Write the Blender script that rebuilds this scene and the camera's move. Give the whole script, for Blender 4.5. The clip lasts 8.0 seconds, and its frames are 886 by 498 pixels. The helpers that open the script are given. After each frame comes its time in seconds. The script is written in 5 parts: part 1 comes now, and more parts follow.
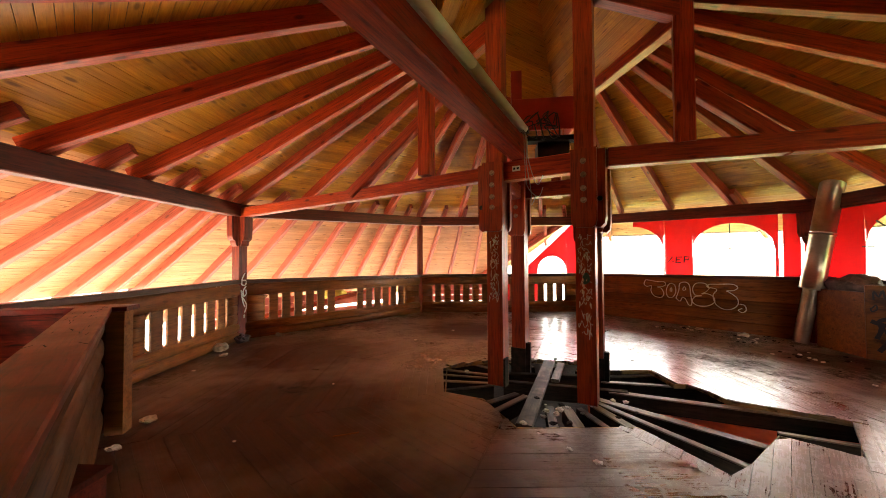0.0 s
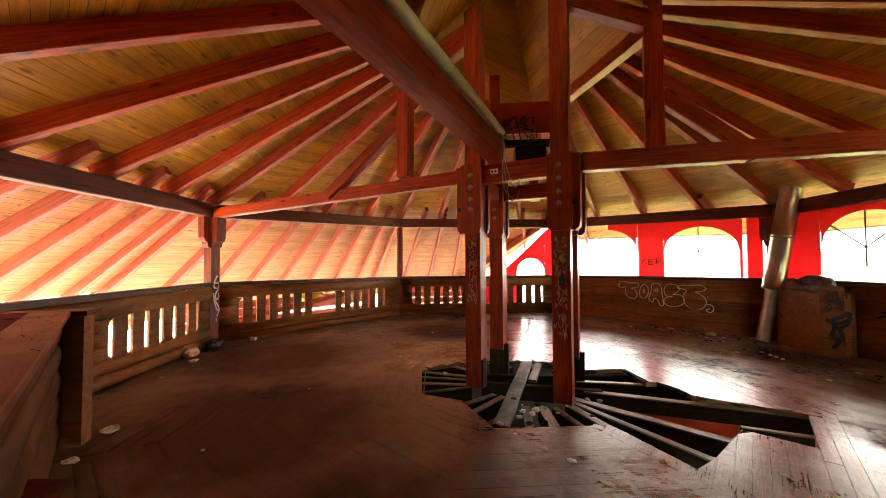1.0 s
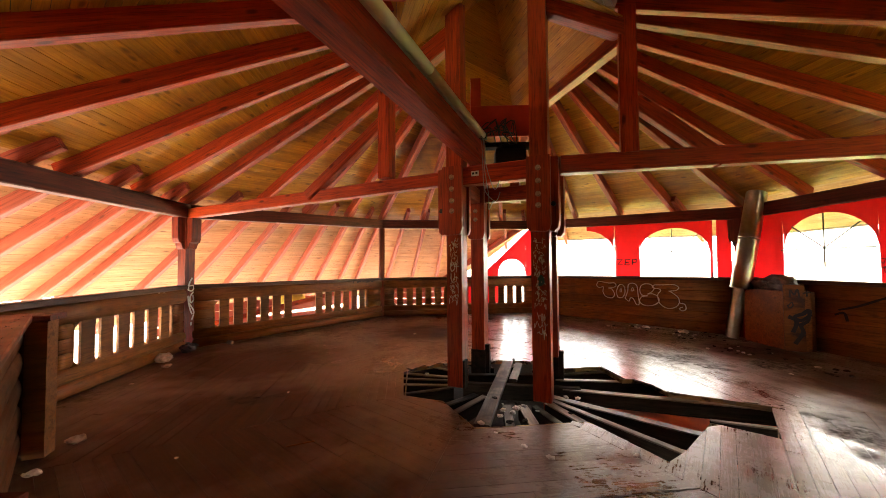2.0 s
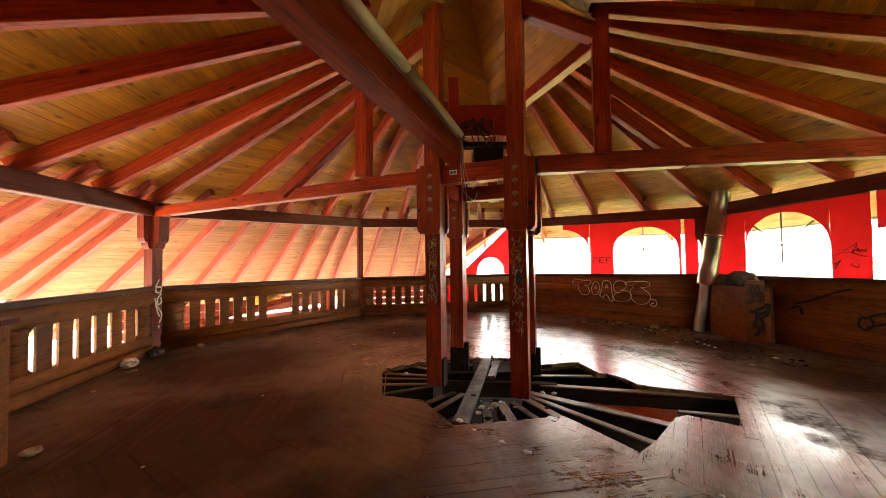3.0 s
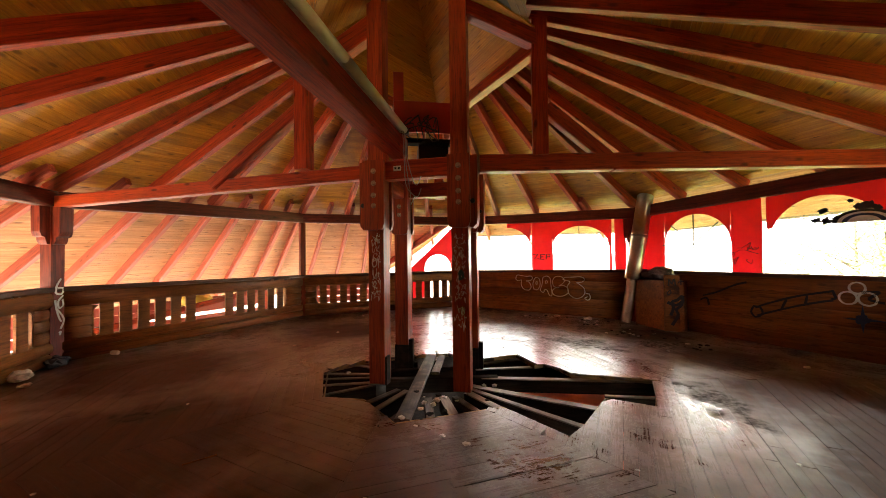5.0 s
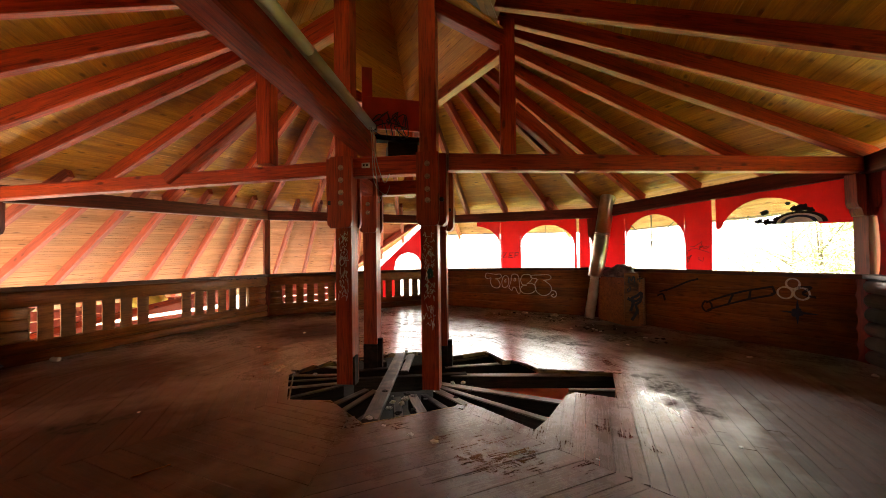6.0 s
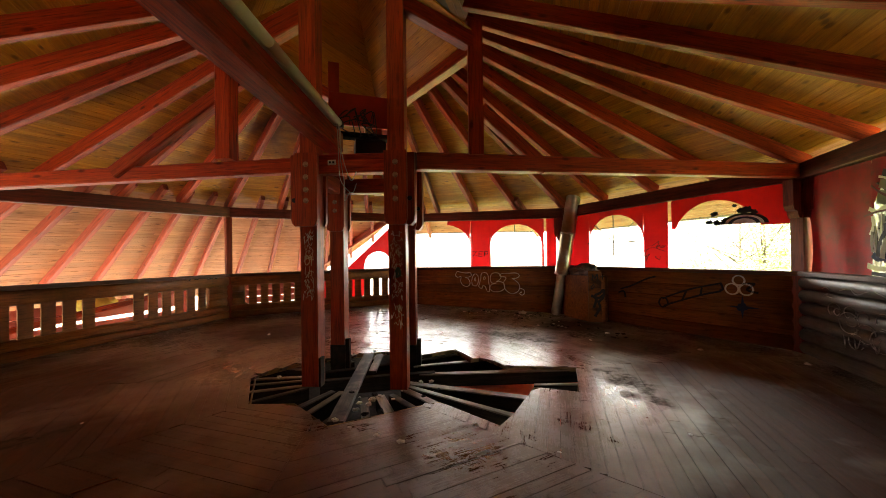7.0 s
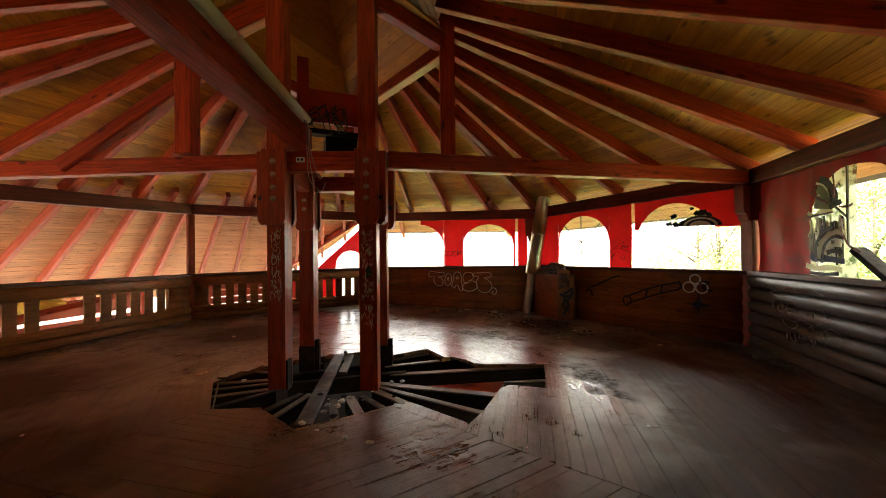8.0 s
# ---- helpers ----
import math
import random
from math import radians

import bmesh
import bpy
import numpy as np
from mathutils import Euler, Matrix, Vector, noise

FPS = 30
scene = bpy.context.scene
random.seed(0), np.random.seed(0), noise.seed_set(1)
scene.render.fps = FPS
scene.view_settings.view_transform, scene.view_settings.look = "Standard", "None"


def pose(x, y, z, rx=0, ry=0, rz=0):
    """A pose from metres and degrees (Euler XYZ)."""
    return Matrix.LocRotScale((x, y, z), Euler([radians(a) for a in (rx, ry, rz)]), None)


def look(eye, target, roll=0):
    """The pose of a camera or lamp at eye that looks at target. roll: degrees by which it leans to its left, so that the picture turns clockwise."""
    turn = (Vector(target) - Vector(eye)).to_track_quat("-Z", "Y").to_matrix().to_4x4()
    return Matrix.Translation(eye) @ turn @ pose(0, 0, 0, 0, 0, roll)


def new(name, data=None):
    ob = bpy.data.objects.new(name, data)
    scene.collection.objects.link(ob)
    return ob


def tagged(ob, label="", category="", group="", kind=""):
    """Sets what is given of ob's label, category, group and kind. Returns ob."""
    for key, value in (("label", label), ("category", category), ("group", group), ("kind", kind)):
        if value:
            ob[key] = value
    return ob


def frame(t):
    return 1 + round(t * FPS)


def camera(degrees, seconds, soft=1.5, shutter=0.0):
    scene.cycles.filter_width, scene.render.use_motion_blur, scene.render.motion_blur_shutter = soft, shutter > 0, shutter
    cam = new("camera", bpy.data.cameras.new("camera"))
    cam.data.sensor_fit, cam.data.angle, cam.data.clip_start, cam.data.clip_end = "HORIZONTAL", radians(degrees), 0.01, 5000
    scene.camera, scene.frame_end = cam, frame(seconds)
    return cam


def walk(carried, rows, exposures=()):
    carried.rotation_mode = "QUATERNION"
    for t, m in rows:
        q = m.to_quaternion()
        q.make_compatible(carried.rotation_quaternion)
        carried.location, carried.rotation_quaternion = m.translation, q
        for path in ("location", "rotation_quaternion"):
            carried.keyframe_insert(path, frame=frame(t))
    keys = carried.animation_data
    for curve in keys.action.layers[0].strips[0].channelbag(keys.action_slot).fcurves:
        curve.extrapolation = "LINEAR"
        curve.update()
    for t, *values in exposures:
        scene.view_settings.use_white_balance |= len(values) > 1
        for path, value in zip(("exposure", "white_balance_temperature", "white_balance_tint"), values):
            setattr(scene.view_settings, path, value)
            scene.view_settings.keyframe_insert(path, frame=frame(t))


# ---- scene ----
cam = camera(102.94, 8.0, soft=0.0)
PATH = [
    (0.0, -0.000, 0.000, 1.488, 91.41, 0.24, 0.00),
    (0.5, 0.023, 0.005, 1.487, 91.56, 0.23, -1.61),
    (1.0, 0.032, -0.002, 1.486, 91.74, 0.22, -3.05),
    (1.5, 0.040, -0.014, 1.487, 91.89, 0.27, -4.41),
    (3.0, 0.058, -0.024, 1.489, 91.65, 0.71, -9.14),
    (3.5, 0.073, -0.027, 1.489, 91.45, 0.84, -11.07),
    (4.0, 0.090, -0.027, 1.487, 91.27, 0.83, -13.22),
    (4.5, 0.113, -0.032, 1.485, 91.19, 0.77, -15.07),
    (6.0, 0.149, -0.042, 1.484, 90.75, 0.72, -21.93),
    (6.5, 0.172, -0.052, 1.486, 90.61, 0.79, -23.98),
    (7.0, 0.188, -0.060, 1.488, 90.47, 0.73, -26.47),
    (7.5, 0.201, -0.071, 1.490, 90.38, 0.63, -28.58),
    (8.0, 0.215, -0.086, 1.491, 90.33, 0.56, -30.60),
]
EXPOSURE = 6.1
walk(cam, [(t, pose(x, y, z, rx, ry, rz)) for t, x, y, z, rx, ry, rz in PATH],
     exposures=[(0.0, EXPOSURE, 7600, 10), (3.0, EXPOSURE - 0.1, 7600, 10), (5.0, EXPOSURE - 0.25, 7600, 9), (6.5, EXPOSURE - 0.5, 7600, 8), (8.0, EXPOSURE - 0.95, 7600, 7)])

# ---------------------------------------------------------------- light
world = bpy.data.worlds.new("world")
scene.world = world
world.use_nodes = True
wn = world.node_tree.nodes
sky = wn.new("ShaderNodeTexSky")
sky.sky_type = "NISHITA"
sky.sun_disc = False
SUN_EL, SUN_AZ = 52.0, 218.0
sky.sun_elevation = radians(SUN_EL)
sky.sun_rotation = radians(90 - SUN_AZ)
sky.air_density = 0.7
sky.dust_density = 6.0
haze = wn.new("ShaderNodeMix")      # bright even cloud over most of the sky
haze.data_type = "RGBA"
haze.inputs[0].default_value = 0.8
haze.inputs[7].default_value = (2.5, 2.5, 2.45, 1)
world.node_tree.links.new(sky.outputs[0], haze.inputs[6])
world.node_tree.links.new(haze.outputs[2], wn["Background"].inputs[0])
wn["Background"].inputs[1].default_value = 0.15
sun_data = bpy.data.lights.new("sun", "SUN")
sun_data.energy = 2.2
sun_data.angle = radians(12)
sun_data.color = (1.0, 0.96, 0.89)
sun = new("sun", sun_data)
sun_way = Vector((math.cos(radians(SUN_AZ)) * math.cos(radians(SUN_EL)), math.sin(radians(SUN_AZ)) * math.cos(radians(SUN_EL)), math.sin(radians(SUN_EL))))
sun.matrix_world = look(sun_way * 60, (0, 0, 0))

# ---------------------------------------------------------------- materials
def nodes_of(name):
    m = bpy.data.materials.new(name)
    m.use_nodes = True
    return m, m.node_tree.nodes, m.node_tree.links, m.node_tree.nodes["Principled BSDF"]


def mixer(n, l, kind, fac, a, b):
    x = n.new("ShaderNodeMix")
    x.data_type, x.blend_type = "RGBA", kind
    for sock, v in ((0, fac), (6, a), (7, b)):
        if hasattr(v, "links"):
            l.new(v, x.inputs[sock])
        elif sock == 0:
            x.inputs[0].default_value = v
        else:
            x.inputs[sock].default_value = (*v, 1)
    return x.outputs[2]


def noise_tex(n, l, vec, scale, detail=5.0, rough=0.6, dist=0.0):
    x = n.new("ShaderNodeTexNoise")
    x.inputs["Scale"].default_value, x.inputs["Detail"].default_value = scale, detail
    x.inputs["Roughness"].default_value, x.inputs["Distortion"].default_value = rough, dist
    l.new(vec, x.inputs["Vector"])
    return x.outputs[0]


def ramp(n, l, fac, lo, hi):
    x = n.new("ShaderNodeMapRange")
    x.inputs[1].default_value, x.inputs[2].default_value = lo, hi
    l.new(fac, x.inputs[0])
    return x.outputs[0]


def wood(name, dark, light, rough=0.5, along=1.0, across=16.0, random_by="object", coord="Object",
         stain=None, stain_scale=0.8, stain_at=(0.5, 0.7), vary=0.35, bump=0.25, knots=0.0, gloss=0.5, worn=None, worn_at=(0.55, 0.75), worn_scale=2.5, rough_scale=3.0, upright=False, coat=0.0, rough_vary=1.0, lines=0.52):
    """Grained timber: streaks along x, spread from piece to piece, knots, stains and worn paint."""
    m, n, l, bsdf = nodes_of(name)
    tc = n.new("ShaderNodeTexCoord")
    geo = n.new("ShaderNodeNewGeometry")
    mp = n.new("ShaderNodeMapping")
    mp.inputs["Scale"].default_value = (across, across, along) if upright else (along, across, across)
    l.new(tc.outputs[coord], mp.inputs["Vector"])
    if random_by == "object":
        oi = n.new("ShaderNodeObjectInfo")
        rnd = oi.outputs["Random"]
    else:
        rnd = geo.outputs["Random Per Island"]
    sh = n.new("ShaderNodeVectorMath")
    sh.operation = "MULTIPLY_ADD"
    l.new(rnd, sh.inputs[0])
    sh.inputs[1].default_value = (37.0, 91.0, 53.0)
    l.new(mp.outputs[0], sh.inputs[2])
    grain = noise_tex(n, l, sh.outputs[0], 1.6, 6, 0.65, 0.7)
    col = mixer(n, l, "MIX", ramp(n, l, grain, 0.3, 0.7), dark, light)
    fine_line = noise_tex(n, l, sh.outputs[0], 5.5, 4, 0.6, 0.2)
    col = mixer(n, l, "MULTIPLY", ramp(n, l, fine_line, 0.52, 0.68), col, (lines, lines, lines))
    br = n.new("ShaderNodeMapRange")
    br.inputs[3].default_value, br.inputs[4].default_value = 1 - vary, 1 + vary * 0.6
    l.new(rnd, br.inputs[0])
    comb = n.new("ShaderNodeCombineColor")
    for i in range(3):
        l.new(br.outputs[0], comb.inputs[i])
    col = mixer(n, l, "MULTIPLY", 1.0, col, comb.outputs[0])
    if knots:
        mk = n.new("ShaderNodeMapping")
        mk.inputs["Scale"].default_value = (8.0, 8.0, 3.0) if upright else (3.0, 8.0, 8.0)
        l.new(tc.outputs[coord], mk.inputs["Vector"])
        sk = n.new("ShaderNodeVectorMath")
        sk.operation = "MULTIPLY_ADD"
        l.new(rnd, sk.inputs[0])
        sk.inputs[1].default_value = (17.0, 29.0, 11.0)
        l.new(mk.outputs[0], sk.inputs[2])
        vo = n.new("ShaderNodeTexVoronoi")
        vo.inputs["Scale"].default_value = 1.0
        l.new(sk.outputs[0], vo.inputs["Vector"])
        kn = ramp(n, l, vo.outputs["Distance"], 0.20, 0.09)
        kf = n.new("ShaderNodeMath")
        kf.operation = "MULTIPLY"
        kf.inputs[1].default_value = knots
        l.new(kn, kf.inputs[0])
        col = mixer(n, l, "MIX", kf.outputs[0], col, tuple(v * 0.35 for v in dark))
    if worn:
        ww = noise_tex(n, l, sh.outputs[0], worn_scale, 8, 0.7, 0.3)
        col = mixer(n, l, "MIX", ramp(n, l, ww, *worn_at), col, worn)
    if stain:
        st = noise_tex(n, l, geo.outputs["Position"], stain_scale, 7, 0.62, 0.4)
        col = mixer(n, l, "MIX", ramp(n, l, st, *stain_at), col, stain)
    l.new(col, bsdf.inputs["Base Color"])
    rr = n.new("ShaderNodeMapRange")
    rr.inputs[3].default_value, rr.inputs[4].default_value = max(rough - 0.15 * rough_vary, 0.05), min(rough + 0.2 * rough_vary, 1)
    l.new(noise_tex(n, l, geo.outputs["Position"], rough_scale, 6), rr.inputs[0])
    l.new(rr.outputs[0], bsdf.inputs["Roughness"])
    bsdf.inputs["Specular IOR Level"].default_value = gloss
    bsdf.inputs["Coat Weight"].default_value, bsdf.inputs["Coat Roughness"].default_value = coat, min(rough + 0.08, 1)
    bp = n.new("ShaderNodeBump")
    bp.inputs["Strength"].default_value, bp.inputs["Distance"].default_value = bump, 0.004
    l.new(grain, bp.inputs["Height"])
    l.new(bp.outputs[0], bsdf.inputs["Normal"])
    return m


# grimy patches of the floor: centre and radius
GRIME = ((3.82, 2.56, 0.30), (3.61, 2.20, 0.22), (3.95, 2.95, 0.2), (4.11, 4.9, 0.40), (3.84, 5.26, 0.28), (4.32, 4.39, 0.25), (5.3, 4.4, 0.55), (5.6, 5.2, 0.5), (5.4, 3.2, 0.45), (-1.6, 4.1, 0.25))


# wide stretches: varnish duller, and shade at the floor's sides put into the colour
DULL_SHADE = ((3.0, 0.5, 1.2), (4.5, 1.4, 1.1), (4.9, 2.3, 1.1), (5.3, 3.5, 0.9), (5.6, 5.0, 0.8), (3.7, 1.2, 0.7), (-1.6, 3.4, 1.6), (-2.2, 5.6, 1.4), (-0.6, 1.6, 1.3), (0.4, 7.4, 1.0))


def floor_wood(name, random_by, coord):
    """Worn red-brown boards under a dusty film: soft grain, satin varnish rubbed unevenly, grimy patches, scratches,
    shade put into dull stretches.
    """
    m, n, l, bsdf = nodes_of(name)
    tc = n.new("ShaderNodeTexCoord")
    geo = n.new("ShaderNodeNewGeometry")
    pos = geo.outputs["Position"]

    def math_node(kind, a, b, c=None):
        x = n.new("ShaderNodeMath")
        x.operation = kind
        for i, v in enumerate((a, b, c)):
            if v is None:
                continue
            if hasattr(v, "links"):
                l.new(v, x.inputs[i])
            else:
                x.inputs[i].default_value = v
        return x.outputs[0]

    def spread(fac, lo, hi, to_lo, to_hi):
        x = n.new("ShaderNodeMapRange")
        for i, v in enumerate((lo, hi, to_lo, to_hi)):
            x.inputs[i + 1].default_value = v
        l.new(fac, x.inputs[0])
        return x.outputs[0]

    mp = n.new("ShaderNodeMapping")
    mp.inputs["Scale"].default_value = (0.9, 20.0, 20.0)
    l.new(tc.outputs[coord], mp.inputs["Vector"])
    rnd = n.new("ShaderNodeObjectInfo").outputs["Random"] if random_by == "object" else geo.outputs["Random Per Island"]
    sh = n.new("ShaderNodeVectorMath")
    sh.operation = "MULTIPLY_ADD"
    l.new(rnd, sh.inputs[0])
    sh.inputs[1].default_value = (37.0, 91.0, 53.0)
    l.new(mp.outputs[0], sh.inputs[2])
    grain = noise_tex(n, l, sh.outputs[0], 1.5, 5, 0.55, 0.3)
    fine = noise_tex(n, l, sh.outputs[0], 4.0, 6, 0.75, 0.2)
    col = mixer(n, l, "MIX", ramp(n, l, grain, 0.15, 0.85), (0.052, 0.0130, 0.0055), (0.140, 0.040, 0.0145))
    tone = spread(rnd, 0, 1, 0.72, 1.25)
    comb = n.new("ShaderNodeCombineColor")
    for i in range(3):
        l.new(tone, comb.inputs[i])
    col = mixer(n, l, "MULTIPLY", 1.0, col, comb.outputs[0])
    # grime: small flecks all over, and the larger patches
    flecks = spread(noise_tex(n, l, pos, 11.0, 9, 0.75, 0.2), 0.53, 0.70, 0.0, 0.6)
    warp = n.new("ShaderNodeVectorMath")
    warp.operation = "MULTIPLY_ADD"
    nz = n.new("ShaderNodeTexNoise")
    nz.inputs["Scale"].default_value, nz.inputs["Detail"].default_value = 3.5, 8.0
    l.new(pos, nz.inputs["Vector"])
    l.new(nz.outputs["Color"], warp.inputs[0])
    warp.inputs[1].default_value = (0.9, 0.9, 0.0)
    l.new(pos, warp.inputs[2])
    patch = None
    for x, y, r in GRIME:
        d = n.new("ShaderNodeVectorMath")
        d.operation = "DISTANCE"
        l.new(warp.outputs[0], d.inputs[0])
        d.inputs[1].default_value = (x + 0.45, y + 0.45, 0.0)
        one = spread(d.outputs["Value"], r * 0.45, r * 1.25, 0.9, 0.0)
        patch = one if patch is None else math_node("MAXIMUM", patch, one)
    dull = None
    for x, y, r in DULL_SHADE:
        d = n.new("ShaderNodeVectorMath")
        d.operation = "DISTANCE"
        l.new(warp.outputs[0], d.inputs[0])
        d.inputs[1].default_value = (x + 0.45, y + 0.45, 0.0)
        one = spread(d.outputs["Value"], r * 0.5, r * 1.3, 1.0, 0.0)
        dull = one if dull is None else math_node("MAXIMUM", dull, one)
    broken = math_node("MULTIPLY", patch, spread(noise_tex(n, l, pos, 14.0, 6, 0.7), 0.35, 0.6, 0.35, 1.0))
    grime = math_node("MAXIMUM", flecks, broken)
    # dusty film, paler off the dull stretches: the lit middle put into the colour
    lit_dust = math_node("MULTIPLY", spread(noise_tex(n, l, pos, 0.9, 7, 0.62, 0.3), 0.3, 0.75, 0.25, 0.85), spread(dull, 0, 1, 1.0, 0.1))
    col = mixer(n, l, "MIX", lit_dust, col, (0.135, 0.098, 0.076))
    # shade put into the colour of the dull stretches
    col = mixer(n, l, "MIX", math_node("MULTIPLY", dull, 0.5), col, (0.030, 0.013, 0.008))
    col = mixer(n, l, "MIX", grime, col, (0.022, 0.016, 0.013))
    l.new(col, bsdf.inputs["Base Color"])
    worn = spread(noise_tex(n, l, pos, 1.6, 8, 0.68, 0.4), 0.35, 0.65, 0.0, 0.12)
    rough = math_node("ADD", spread(fine, 0.3, 0.7, 0.21, 0.31), worn)
    rough = math_node("MULTIPLY_ADD", math_node("MAXIMUM", grime, math_node("MULTIPLY", dull, 0.55)), 0.46, rough)
    l.new(rough, bsdf.inputs["Roughness"])
    matte = math_node("MAXIMUM", grime, math_node("MULTIPLY", dull, 0.9))
    l.new(spread(matte, 0, 1, 1.0, 0.1), bsdf.inputs["Specular IOR Level"])
    l.new(spread(matte, 0, 1, 0.85, 0.0), bsdf.inputs["Coat Weight"])
    l.new(math_node("ADD", rough, -0.06), bsdf.inputs["Coat Roughness"])
    bp = n.new("ShaderNodeBump")
    bp.inputs["Strength"].default_value, bp.inputs["Distance"].default_value = 0.28, 0.004
    l.new(math_node("MULTIPLY_ADD", fine, 0.5, grain), bp.inputs["Height"])
    l.new(bp.outputs[0], bsdf.inputs["Normal"])
    return m


def plain(name, base, rough=0.6, metal=0.0, second=None, scale=6.0, bump=0.1, at=(0.4, 0.65)):
    m, n, l, bsdf = nodes_of(name)
    tc = n.new("ShaderNodeTexCoord")
    nz = noise_tex(n, l, tc.outputs["Object"], scale, 6, 0.6)
    col = mixer(n, l, "MIX", ramp(n, l, nz, *at), base, second or tuple(v * 0.7 for v in base))
    l.new(col, bsdf.inputs["Base Color"])
    bsdf.inputs["Roughness"].default_value, bsdf.inputs["Metallic"].default_value = rough, metal
    bp = n.new("ShaderNodeBump")
    bp.inputs["Strength"].default_value, bp.inputs["Distance"].default_value = bump, 0.01
    l.new(nz, bp.inputs["Height"])
    l.new(bp.outputs[0], bsdf.inputs["Normal"])
    return m


def sheet(name, base, through_share, clear_share=0.0, rough=0.35, dirt=None, dirt_at=(0.55, 0.7)):
    """Thin plastic sheet: part of the light goes through it scattered, part of it straight."""
    m, n, l, bsdf = nodes_of(name)
    geo = n.new("ShaderNodeNewGeometry")
    nz = noise_tex(n, l, geo.outputs["Position"], 2.2, 6, 0.6)
    col = mixer(n, l, "MIX", ramp(n, l, nz, 0.35, 0.7), base, tuple(v * 0.75 for v in base))
    if dirt:
        n2 = noise_tex(n, l, geo.outputs["Position"], 5.0, 7, 0.65)
        col = mixer(n, l, "MIX", ramp(n, l, n2, *dirt_at), col, dirt)
    l.new(col, bsdf.inputs["Base Color"])
    bsdf.inputs["Roughness"].default_value = rough
    tr = n.new("ShaderNodeBsdfTranslucent")
    l.new(col, tr.inputs["Color"])
    mx = n.new("ShaderNodeMixShader")
    mx.inputs[0].default_value = through_share
    l.new(bsdf.outputs[0], mx.inputs[1])
    l.new(tr.outputs[0], mx.inputs[2])
    out = mx.outputs[0]
    if clear_share:
        tp = n.new("ShaderNodeBsdfTransparent")
        m2 = n.new("ShaderNodeMixShader")
        m2.inputs[0].default_value = clear_share
        l.new(out, m2.inputs[1])
        l.new(tp.outputs[0], m2.inputs[2])
        out = m2.outputs[0]
    l.new(out, n["Material Output"].inputs["Surface"])
    return m


RED = wood("red_stained_timber", (0.21, 0.016, 0.005), (0.58, 0.068, 0.013), 0.42, 0.8, 14, gloss=0.33, knots=0.8, bump=0.35, vary=0.3,
           worn=(0.36, 0.14, 0.08), worn_at=(0.68, 0.8), worn_scale=3.0)
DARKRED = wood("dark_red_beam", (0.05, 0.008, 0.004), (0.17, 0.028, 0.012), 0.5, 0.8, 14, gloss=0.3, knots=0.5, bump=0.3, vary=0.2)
POST = wood("red_post_timber", upright=True, dark=(0.20, 0.020, 0.006), light=(0.54, 0.085, 0.020), rough=0.38, along=0.7, across=12, gloss=0.4, knots=0.4, bump=0.3, vary=0.15,
            worn=(0.30, 0.15, 0.06), worn_at=(0.68, 0.8))
# darker copy of POST's red: the columns' backlit shade put into the colour
COLUMN_SHADED = wood("shaded_red_column_timber", upright=True, dark=(0.09, 0.009, 0.004), light=(0.28, 0.036, 0.012), rough=0.45, along=0.7, across=12, gloss=0.35, knots=0.4, bump=0.3, vary=0.15)
BURNT = wood("burnt_grey_plank", (0.022, 0.018, 0.015), (0.16, 0.125, 0.095), 0.5, 0.9, 14, gloss=0.4, vary=0.4, stain=(0.012, 0.010, 0.009), stain_scale=3.0, stain_at=(0.42, 0.60), bump=0.6)
CEIL = wood("golden_pine_boards", (0.36, 0.125, 0.010), (0.60, 0.255, 0.026), 0.48, gloss=0.22, along=1.0, across=18, random_by="island", coord="UV", knots=0.8, lines=0.78,
            vary=0.25, stain=(0.15, 0.055, 0.018), stain_scale=0.6, stain_at=(0.52, 0.72))
# pale boards, less saturated than CEIL: overexposed glare put into the colour
SOFFIT = wood("pale_washed_soffit_boards", (0.34, 0.135, 0.054), (0.56, 0.275, 0.130), 0.55, gloss=0.2, along=1.0, across=14, random_by="island", coord="UV", knots=0.8, lines=0.86,
              vary=0.18, stain=(0.28, 0.12, 0.06), stain_scale=0.9, stain_at=(0.55, 0.75))
FADEDRED = wood("faded_red_timber", (0.24, 0.042, 0.024), (0.52, 0.110, 0.060), 0.5, 0.8, 14, gloss=0.3, knots=0.7, bump=0.3, vary=0.25, worn=(0.50, 0.26, 0.18), worn_at=(0.66, 0.8))
LOG = wood("brown_stained_log", (0.17, 0.06, 0.016), (0.35, 0.13, 0.032), 0.5, 0.8, 10, gloss=0.25, knots=0.6, vary=0.25,
           stain=(0.10, 0.04, 0.015), stain_scale=1.3, stain_at=(0.5, 0.75))
RAILLOG = wood("dark_rail_log", (0.075, 0.026, 0.009), (0.17, 0.062, 0.019), 0.55, 0.8, 10, gloss=0.2, knots=0.5, vary=0.25)
# LOG's brown turned grey: window sheen on these logs put into the colour
SHEENLOG = wood("grey_sheen_log", (0.055, 0.035, 0.024), (0.16, 0.12, 0.095), 0.45, 0.8, 10, knots=0.6, vary=0.25,
               stain=(0.07, 0.04, 0.025), stain_scale=2.0, stain_at=(0.45, 0.7))
CAP = wood("dark_cap_timber", (0.05, 0.018, 0.010), (0.12, 0.045, 0.022), 0.55, 0.8, 12, vary=0.2)
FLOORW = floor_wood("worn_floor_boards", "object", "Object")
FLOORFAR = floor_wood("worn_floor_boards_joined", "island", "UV")
